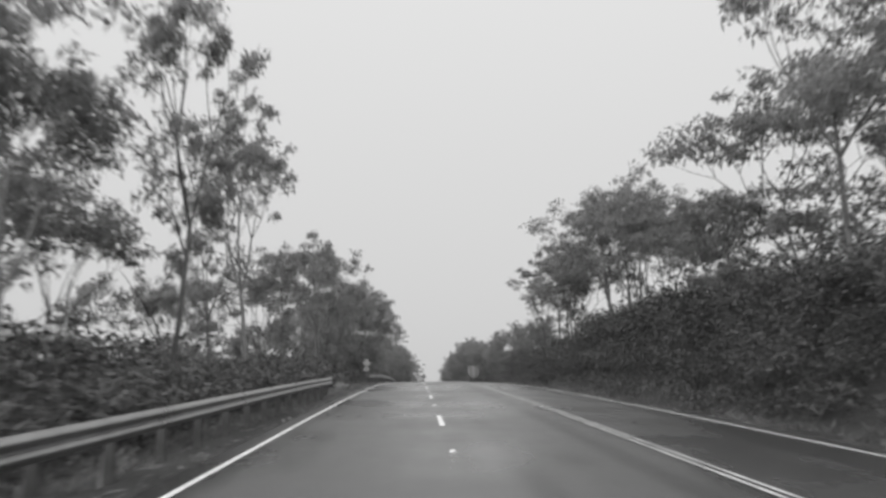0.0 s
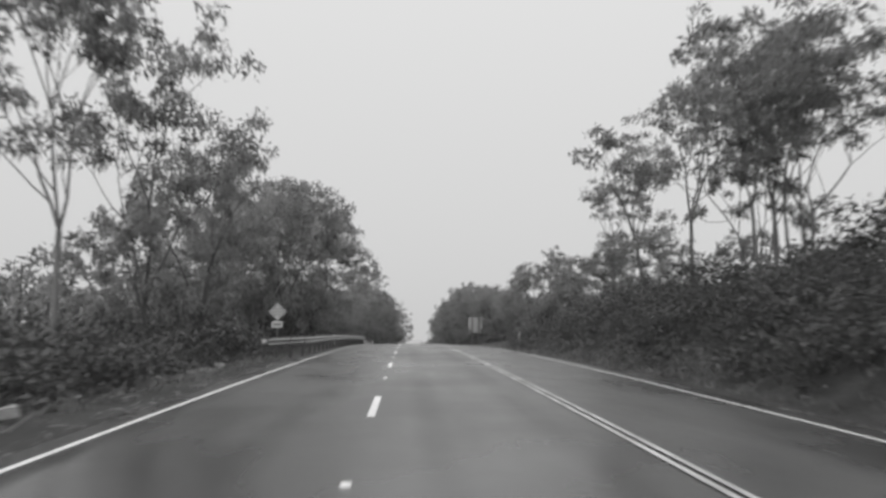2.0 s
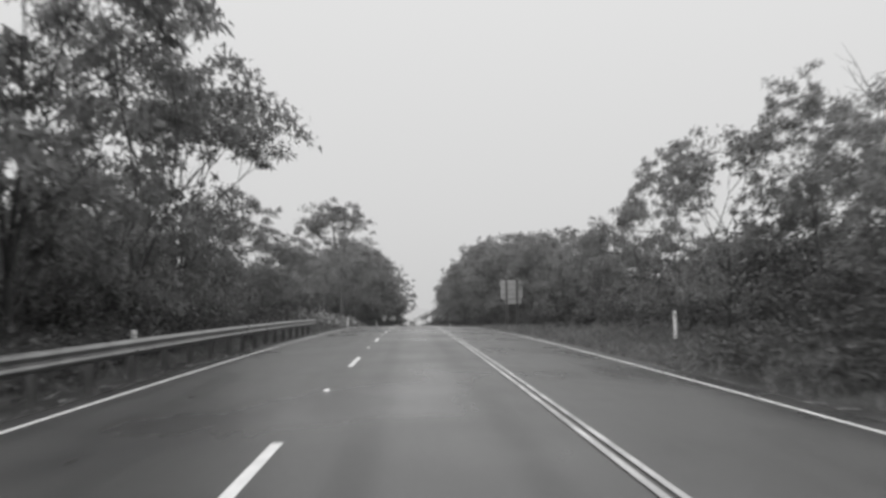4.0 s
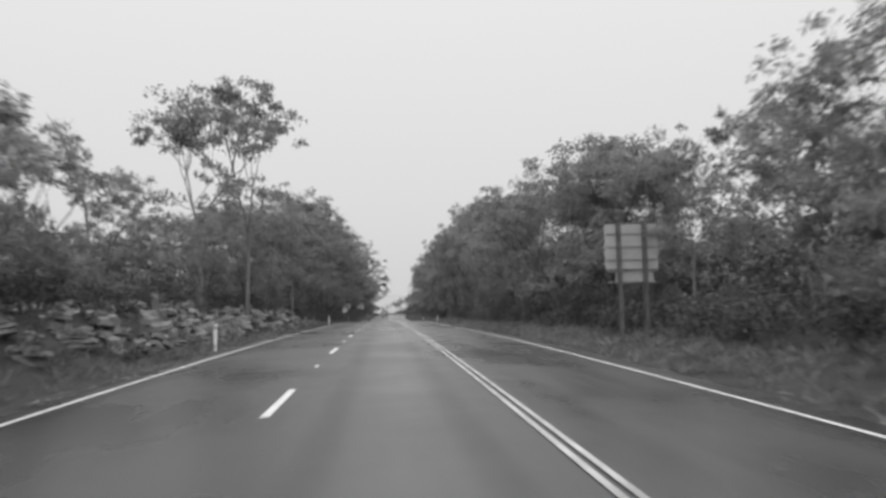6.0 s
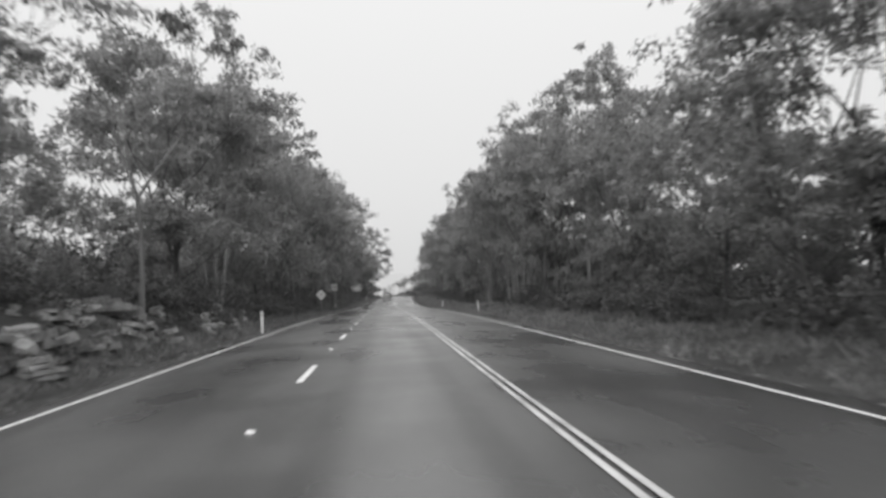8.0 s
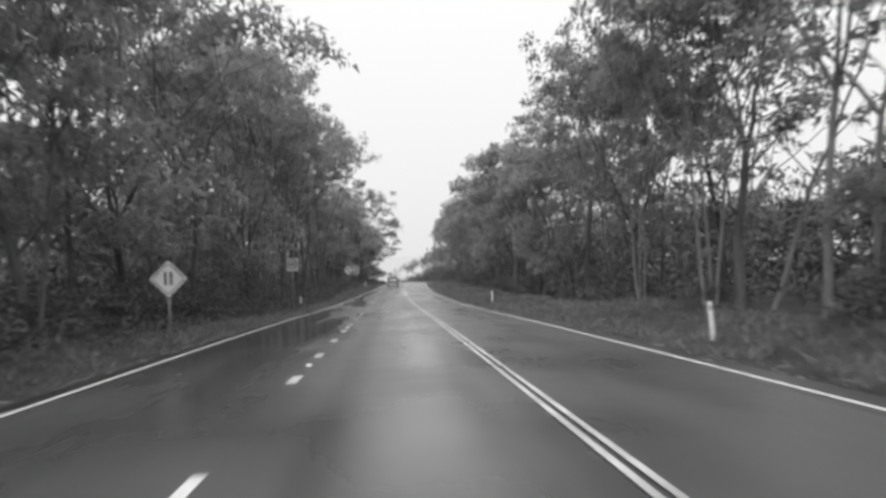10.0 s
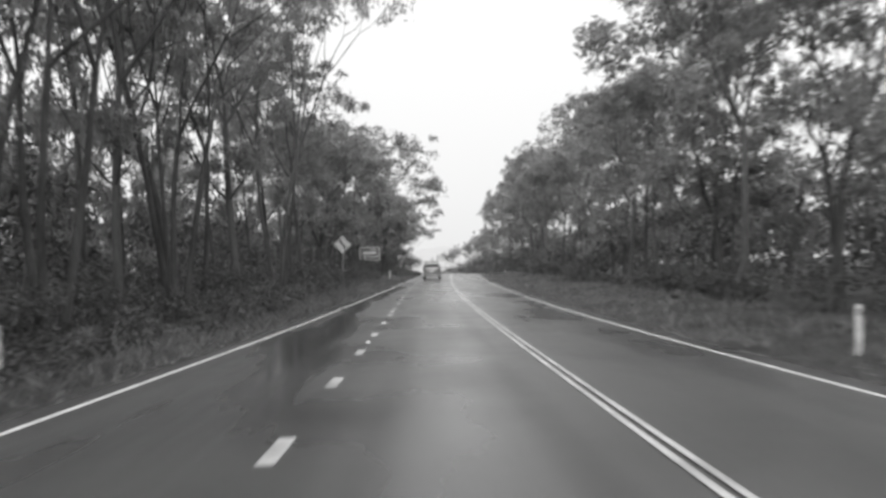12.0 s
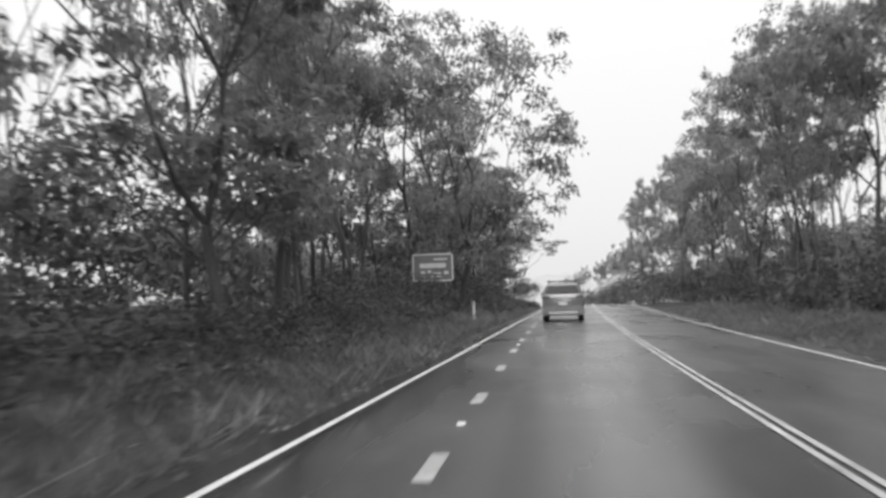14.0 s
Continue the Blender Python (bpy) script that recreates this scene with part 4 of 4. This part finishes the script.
def speed_sign(x, s):
    r = sign_root("speed_sign", x, s, "pale square speed sign with a ring on a pole")
    bm = bmesh.new()
    pole(bm, 0, 0.04, -0.3, 3.75, 0.04)
    part("pole", bm, M_POLE, r, smooth=True)
    face = part("plate", plate(bmesh.new(), 0.74, 0.86, 0, 3.3, 0.0), M_SIGN, r, "pale rectangular plate")
    bm = bmesh.new()
    ring = [[bm.verts.new((q * math.cos(a), -0.004, 3.34 + q * math.sin(a))) for q in (0.25, 0.31)] for a in [2 * math.pi * i / 32 for i in range(32)]]
    for i in range(32):
        j = (i + 1) % 32
        bm.faces.new((ring[i][0], ring[i][1], ring[j][1], ring[j][0]))
    part("ring", bm, M_SIGN_DARK, face, "dark ring")
    for px in (-0.085, 0.085):
        bm = bmesh.new()
        box(bm, px - 0.055, px + 0.055, -0.006, -0.003, 3.24, 3.44, 0.0)
        part("bar", bm, M_SIGN_DARK, face, "dark bar in place of a figure")


speed_sign(-4.85, 266.6)


def direction_board(x, s, w, h, z):
    r = sign_root("direction_board", x, s, "dark road board with a pale border and pale worn writing", 0.06)
    z += 0.25
    for px in (-w * 0.3, w * 0.3):
        bm = bmesh.new()
        pole(bm, px, 0.06, -0.6, z + h * 0.45, 0.045)
        part("pole", bm, M_POLE, r, smooth=True)
    b = part("board", plate(bmesh.new(), w, h, 0, z, 0.0, 0.03, 0.12), M_SIGN_DARK, r, "dark board")
    bm = bmesh.new()
    for x0, x1, z0, z1 in ((-w / 2 + 0.12, w / 2 - 0.12, h / 2 - 0.11, h / 2 - 0.03), (-w / 2 + 0.12, w / 2 - 0.12, -h / 2 + 0.03, -h / 2 + 0.11),
                           (-w / 2 + 0.03, -w / 2 + 0.11, -h / 2 + 0.1, h / 2 - 0.1), (w / 2 - 0.11, w / 2 - 0.03, -h / 2 + 0.1, h / 2 - 0.1)):
        box(bm, x0, x1, -0.008, -0.002, z + z0, z + z1)
    part("border", bm, M_SIGN, b, "pale border line")
    for x0, x1, z0, z1 in ((-0.75, 0.75, -0.02, 0.24), (0.05, 0.85, 0.42, 0.52), (-0.7, -0.45, -0.34, -0.2), (-0.3, -0.1, -0.3, -0.16), (0.0, 0.5, -0.36, -0.28), (0.65, 0.9, -0.4, -0.22), (-0.7, -0.4, -0.6, -0.5), (-0.1, 0.5, -0.56, -0.5)):
        bm = bmesh.new()
        box(bm, x0, x1, -0.008, -0.002, z + z0, z + z1)
        part("bar", bm, M_SIGN, b, "pale bar of writing")


direction_board(-6.2, 349.0, 2.4, 1.65, 2.95)


def board_back(x, s):
    """The back of a large board for the other direction."""
    r = sign_root("road_board", x, s, "large road board seen from its plain grey back", 0.0)
    z0 = 2.25
    p = part("panel", plate(bmesh.new(), 2.1, 1.75, 0, z0 + 1.45, 0.0, 0.02, 0.06), M_SIGN_BACK, r, "grey sheet panel")
    part("lower_panel", plate(bmesh.new(), 1.5, 0.48, 0.1, z0 + 0.27, 0.0, 0.02, 0.04), M_SIGN_BACK, r, "small lower panel")
    for px in (-0.52, 0.5):
        bm = bmesh.new()
        box(bm, px - 0.08, px + 0.08, -0.18, -0.05, -0.6, z0 + 2.4, 0.01)
        part("post", bm, M_POST, r, "dark square post")
    for k in range(5):
        bm = bmesh.new()
        zz = (z0 + 0.08, z0 + 0.5, z0 + 0.95, z0 + 1.45, z0 + 1.95)[k]
        box(bm, -0.98, 0.98, -0.05, 0.0, zz - 0.025, zz + 0.025)
        part("brace", bm, M_POLE, r)


board_back(11.15, 154.8)


def guide_post_mesh():
    bm = bmesh.new()
    box(bm, -0.06, 0.06, -0.02, 0.02, -0.4, 1.0, 0.012)
    body = bpy.data.meshes.new("post")
    bm.to_mesh(body)
    bm.free()
    body.materials.append(M_WHITE)
    bm = bmesh.new()
    box(bm, -0.035, 0.035, -0.026, -0.021, 0.78, 0.92)
    ref = bpy.data.meshes.new("reflector")
    bm.to_mesh(ref)
    bm.free()
    ref.materials.append(M_REFLECTOR)
    return body, ref


G_BODY, G_REF = guide_post_mesh()
for x, s, tilt in ((-4.6, 154.6, 0.03), (-4.2, 206.6, 0.0), (-5.3, 274.4, -0.02), (9.7, 277.1, 0.02), (-3.9, 349.0, 0.0), (9.6, 235.8, -0.06), (11.2, 111.0, 0.0), (-5.3, 102.0, 0.0)):
    g = new("guide_post", None)
    g.matrix_basis = Matrix.LocRotScale(on_land(x, s), Euler((0, tilt, 0)), None)
    child("post", G_BODY, g)
    child("reflector", G_REF, g, "small round-edged reflector")
    tagged(g, "white plastic guide post on the verge", "guide post", "guide posts")


# ---- the car ahead ----
M_CAR = material("car_paint", grey(0.20), grey(0.26), 0.30, 2, 30, 0, 0.001, metal=0.5, rough_var=0.03)
M_GLASS = material("car_glass", grey(0.015), grey(0.025), 0.10, 2, 30, 0, 0.001, spec=0.2, rough_var=0.02)
M_RUBBER = material("rubber", grey(0.02), grey(0.04), 0.8, 6, 50, 0.2, 0.003)
M_TAIL = material("tail_lamp", grey(0.10), grey(0.14), 0.15, 6, 50, 0, 0.001, rough_var=0.03)
M_CHROME = material("chrome", grey(0.6), grey(0.75), 0.15, 3, 30, 0, 0.001, metal=1.0, rough_var=0.03)
M_TRIM = material("black_trim", grey(0.02), grey(0.035), 0.6, 5, 50, 0.1, 0.002)


def loft(sections):
    """A closed skin through rings of equal length."""
    bm = bmesh.new()
    rings = [[bm.verts.new(p) for p in r] for r in sections]
    n = len(rings[0])
    for a, b in zip(rings, rings[1:]):
        for i in range(n):
            j = (i + 1) % n
            bm.faces.new((a[i], a[j], b[j], b[i]))
    bm.faces.new(rings[0][::-1])
    bm.faces.new(rings[-1])
    bmesh.ops.recalc_face_normals(bm, faces=bm.faces)
    return bm


def car_ring(y, w, z0, z1, tuck=0.06, crown=0.03):
    h = w / 2
    return [(-h + tuck, y, z0), (h - tuck, y, z0), (h, y, z0 + 0.12), (h, y, z0 + (z1 - z0) * 0.55), (h - 0.03, y, z1 - 0.05), (h - 0.12, y, z1),
            (0, y, z1 + crown), (-h + 0.12, y, z1), (-h + 0.03, y, z1 - 0.05), (-h, y, z0 + (z1 - z0) * 0.55), (-h, y, z0 + 0.12)]


def cabin_ring(y, wb, wt, z0, z1):
    b, t = wb / 2, wt / 2
    return [(-b, y, z0), (b, y, z0), (b - 0.02, y, z0 + 0.1), (t + 0.02, y, z1 - 0.1), (t - 0.08, y, z1), (0, y, z1 + 0.02), (-t + 0.08, y, z1), (-t - 0.02, y, z1 - 0.1), (-b + 0.02, y, z0 + 0.1)]


def build_car(x, s):
    r = new("car", None)
    r.matrix_basis = Matrix.LocRotScale(spot(x, s, cross(x)), Euler((math.atan(slope(s)), 0, -math.atan(7e-4 * (s - 295)))), None)
    tagged(r, "dark wet station wagon with roof bars on the road", "car")
    L = 4.75
    part("body", loft([car_ring(0.0, 1.66, 0.46, 1.12), car_ring(0.05, 1.82, 0.30, 1.22), car_ring(0.35, 1.90, 0.26, 1.25), car_ring(1.6, 1.92, 0.26, 1.22), car_ring(3.1, 1.92, 0.26, 1.16), car_ring(4.2, 1.86, 0.28, 1.05), car_ring(4.6, 1.66, 0.36, 0.85), car_ring(L, 1.4, 0.45, 0.72)]), M_CAR, r, "dark glossy body", True).data.set_sharp_from_angle(angle=radians(28))
    part("cabin", loft([cabin_ring(0.12, 1.78, 1.66, 1.2, 1.32), cabin_ring(0.34, 1.78, 1.44, 1.2, 1.70), cabin_ring(0.9, 1.78, 1.40, 1.2, 1.76), cabin_ring(2.4, 1.78, 1.40, 1.16, 1.74), cabin_ring(3.5, 1.70, 1.46, 1.1, 1.22)]), M_CAR, r, "dark roof and pillars", True).data.set_sharp_from_angle(angle=radians(28))
    bm = bmesh.new()
    q = [(-0.78, 0.150, 1.30), (0.78, 0.150, 1.30), (0.64, 0.325, 1.64), (-0.64, 0.325, 1.64)]
    bm.faces.new([bm.verts.new((px, py - 0.075, pz)) for px, py, pz in q])
    ext = bmesh.ops.extrude_face_region(bm, geom=bm.faces[:])
    bmesh.ops.translate(bm, vec=(0, 0.08, -0.01), verts=[v for v in ext["geom"] if isinstance(v, bmesh.types.BMVert)])
    bmesh.ops.recalc_face_normals(bm, faces=bm.faces)
    win = part("rear_window", bm, M_GLASS, r, "dark wet rear window")
    bm = bmesh.new()
    box(bm, -0.02, 0.34, 0.055, 0.08, 1.325, 1.34)
    part("wiper", bm, M_TRIM, win)
    for sd in (-1, 1):
        for y0, y1 in ((0.75, 1.55), (1.6, 2.55)):
            bm = bmesh.new()
            vs = [(sd * 0.895, y0, 1.30), (sd * 0.895, y1, 1.30), (sd * 0.775, y1 - 0.1, 1.62), (sd * 0.775, y0 + 0.05, 1.62)]
            bm.faces.new([bm.verts.new(v) for v in vs])
            ext = bmesh.ops.extrude_face_region(bm, geom=bm.faces[:])
            bmesh.ops.translate(bm, vec=(-sd * 0.06, 0, 0), verts=[v for v in ext["geom"] if isinstance(v, bmesh.types.BMVert)])
            bmesh.ops.recalc_face_normals(bm, faces=bm.faces)
            part("side_window", bm, M_GLASS, r)
        bm = bmesh.new()
        box(bm, min(sd * 0.56, sd * 0.935), max(sd * 0.56, sd * 0.935), -0.015, 0.28, 1.02, 1.18, 0.03)
        part("tail_lamp", bm, M_TAIL, r, "wide tail lamp")
        bm = bmesh.new()
        box(bm, min(sd * 0.90, sd * 1.10), max(sd * 0.90, sd * 1.10), 3.0, 3.12, 1.18, 1.34, 0.03)
        part("mirror", bm, M_CAR, r, "door mirror")
        bm = bmesh.new()
        box(bm, sd * 0.62 - 0.02, sd * 0.62 + 0.02, 0.6, 2.3, 1.75, 1.80, 0.012)
        part("roof_rail", bm, M_CHROME, r, "pale roof rail")
        for y in (0.78, 3.7):
            w = new("wheel", None)
            w.parent = r
            w.location = (sd * 0.81, y, 0.34)
            bm = bmesh.new()
            bmesh.ops.create_cone(bm, cap_ends=True, segments=28, radius1=0.34, radius2=0.34, depth=0.22, matrix=Matrix.Rotation(radians(90), 4, "Y"))
            bmesh.ops.bevel(bm, geom=[e for e in bm.edges if abs(e.verts[0].co.x - e.verts[1].co.x) < 1e-4], offset=0.03, segments=2, affect="EDGES")
            part("tyre", bm, M_RUBBER, w, "black tyre", True)
            bm = bmesh.new()
            bmesh.ops.create_cone(bm, cap_ends=True, segments=24, radius1=0.22, radius2=0.19, depth=0.25, matrix=Matrix.Rotation(radians(90), 4, "Y"))
            part("rim", bm, M_STEEL, w, "alloy rim", True)
    for y in (0.85, 1.9):
        bm = bmesh.new()
        box(bm, -0.70, 0.70, y - 0.035, y + 0.035, 1.82, 1.86, 0.012)
        for sd in (-1, 1):
            box(bm, sd * 0.62 - 0.04, sd * 0.62 + 0.04, y - 0.05, y + 0.05, 1.76, 1.89, 0.015)
        part("roof_bar", bm, M_TRIM, r, "dark cross bar")
    bm = bmesh.new()
    box(bm, -0.92, 0.92, -0.10, 0.25, 0.28, 0.70, 0.06)
    bump = part("bumper", bm, M_CAR, r, "rear bumper")
    bm = bmesh.new()
    box(bm, -0.64, 0.64, -0.115, -0.08, 0.38, 0.46, 0.01)
    part("bumper_strip", bm, M_CHROME, bump, "bright lower strip")
    bm = bmesh.new()
    box(bm, -0.36, 0.36, -0.035, 0.02, 0.90, 0.95, 0.01)
    part("trim_strip", bm, M_CHROME, r, "bright trim strip over the plate")
    bm = bmesh.new()
    box(bm, -0.19, 0.19, -0.03, 0.02, 0.76, 0.87, 0.006)
    part("plate", bm, M_WHITE, r, "plain pale plate")


build_car(1.2, 341.0)


# ---- dead wood ----
def dead_kind(seed, height, limbs, lean=0.12):
    rng = np.random.default_rng(seed)
    V, F = [], []
    pts, d = limb(rng, V, F, np.array((0, 0, -0.3)), np.array((lean, 0.02, 1)), height, 0.12, 0.02, 0.1, 0.08, 9)
    for k in range(limbs):
        i = 3 + int(rng.integers(6))
        b = rng.random() * 6.28
        lp, _ = limb(rng, V, F, pts[i], np.array((math.cos(b), math.sin(b), 1.0)), height * (0.15 + 0.2 * rng.random()), 0.045, 0.008, 0.2, 0.12, 5)
        for q in range(2):
            c = b + (rng.random() - 0.5) * 2
            limb(rng, V, F, lp[2 + q], np.array((math.cos(c), math.sin(c), 0.8)), height * 0.1, 0.018, 0.005, 0.2, 0.15, 4)
    return mesh_of("dead_tree", V, F, M_BARK, True)


for x, s, h, lean, seed in ((21.0, 116.0, 13.0, 0.3, 1), (-9.5, 118.0, 9.5, 0.1, 2), (-10.5, 161.0, 9.0, -0.3, 3), (-11.5, 52.0, 8.0, 0.2, 4), (15.5, 244.0, 12.0, 0.3, 5), (-9.0, 29.0, 6.0, -0.4, 6)):
    ob = new("dead_tree", dead_kind(500 + seed, h, 9, lean))
    ob.location = on_land(x, s)
    tagged(ob, "bare pale dead gum with thin forking branches", "dead tree", "dead trees")


def stump(x, s, h, r):
    rng = np.random.default_rng(int(s * 7))
    bm = bmesh.new()
    n = 12
    rings = []
    for z, k in ((-0.2, 1.35), (0.1, 1.1), (h * 0.5, 0.95), (h, 0.85)):
        rings.append([bm.verts.new((r * k * (1 + 0.12 * rng.normal()) * math.cos(6.283 * i / n), r * k * (1 + 0.12 * rng.normal()) * math.sin(6.283 * i / n), z + (0.12 * rng.normal() if z == h else 0))) for i in range(n)])
    for a, b in zip(rings, rings[1:]):
        for i in range(n):
            j = (i + 1) % n
            bm.faces.new((a[i], a[j], b[j], b[i]))
    bm.faces.new(rings[-1])
    bmesh.ops.recalc_face_normals(bm, faces=bm.faces)
    me = bpy.data.meshes.new("tree_stump")
    bm.to_mesh(me)
    bm.free()
    me.materials.append(M_BARK)
    ob = new("tree_stump", me)
    ob.location = on_land(x, s)
    tagged(ob, "pale broken tree stump among the rocks", "stump", "stumps")


stump(-7.6, 157.5, 1.1, 0.16)
stump(-8.0, 164.5, 0.7, 0.2)
stump(-7.2, 199.0, 0.6, 0.18)


def fallen_log(x, s, length, r, turn, label):
    rng = np.random.default_rng(int(s))
    V, F = [], []
    pts = [np.array((length * (u - 0.5), 0.06 * rng.normal(), r * 0.7 + 0.04 * rng.normal())) for u in np.linspace(0, 1, 8)]
    tube(V, F, pts, [r * (1 - 0.35 * i / 7) for i in range(8)], 9)
    F.append(tuple(range(8, -1, -1)))
    F.append(tuple(range(7 * 9, 8 * 9)))
    ob = new("fallen_log", mesh_of("fallen_log", V, F, M_BARK_DARK, True))
    ob.matrix_basis = Matrix.LocRotScale(on_land(x, s), Euler((0, 0, turn)), None)
    tagged(ob, label, "log", "fallen logs")


fallen_log(-7.6, 273.0, 3.4, 0.22, 0.5, "dark wet fallen log on the verge")
fallen_log(13.0, 297.0, 3.0, 0.16, 1.2, "dark wet fallen log on the verge")
fallen_log(-6.6, 160.0, 2.6, 0.14, 1.3, "dark wet fallen log on the verge")


def build_litter():
    """Bark strips and sticks washed to the pavement's edges."""
    rng = np.random.default_rng(77)
    V, F = [], []
    for _ in range(900):
        s = 4 + 350 * rng.random()
        if rng.random() < 0.6:
            x = left_edge(s) - 0.7 - 1.6 * rng.random() ** 2
        else:
            x = 7.5 + 1.6 * rng.random() ** 2
        p = np.array(on_land(x, s, 0.012))
        a, ln = rng.normal() * 0.7 + 1.57, 0.1 + 0.4 * rng.random()
        d = np.array((math.cos(a), math.sin(a), 0.04 * rng.normal()))
        tube(V, F, [p - d * ln / 2, p + np.array((0, 0, 0.01)), p + d * ln / 2], [0.008, 0.014, 0.006], 4)
    tagged(new("bark_litter", mesh_of("bark_litter", V, F, M_BARK)), "strips of bark and sticks along the pavement's edges", "litter", kind="stuff")


build_litter()


def build_gravel():
    """Loose stones and clods beside the sealed edge."""
    rng = np.random.default_rng(78)
    V, F = [], []
    for _ in range(5200):
        s = 4 + 350 * rng.random()
        x = left_edge(s) - SHOULDER - 0.02 - 0.9 * rng.random() ** 1.6 if rng.random() < 0.6 else 7.38 + 0.9 * rng.random() ** 1.6
        p = np.array(on_land(x, s, 0.0))
        if abs(x - 7.4) < 0.1 or abs(x - left_edge(s) + SHOULDER) < 0.1:
            p[2] += 0.08
        r = 0.012 + 0.035 * rng.random() ** 2
        b = len(V)
        for d in ((1, 0, 0), (0, 1, 0), (-1, 0, 0), (0, -1, 0), (0, 0, 0.8)):
            V.append(p + r * (np.array(d) + 0.3 * rng.normal(size=3)))
        F += [(b, b + 1, b + 4), (b + 1, b + 2, b + 4), (b + 2, b + 3, b + 4), (b + 3, b, b + 4)]
    tagged(new("edge_gravel", mesh_of("edge_gravel", V, F, M_ROCK)), "loose wet gravel along the pavement's edges", "gravel", kind="stuff")


build_gravel()
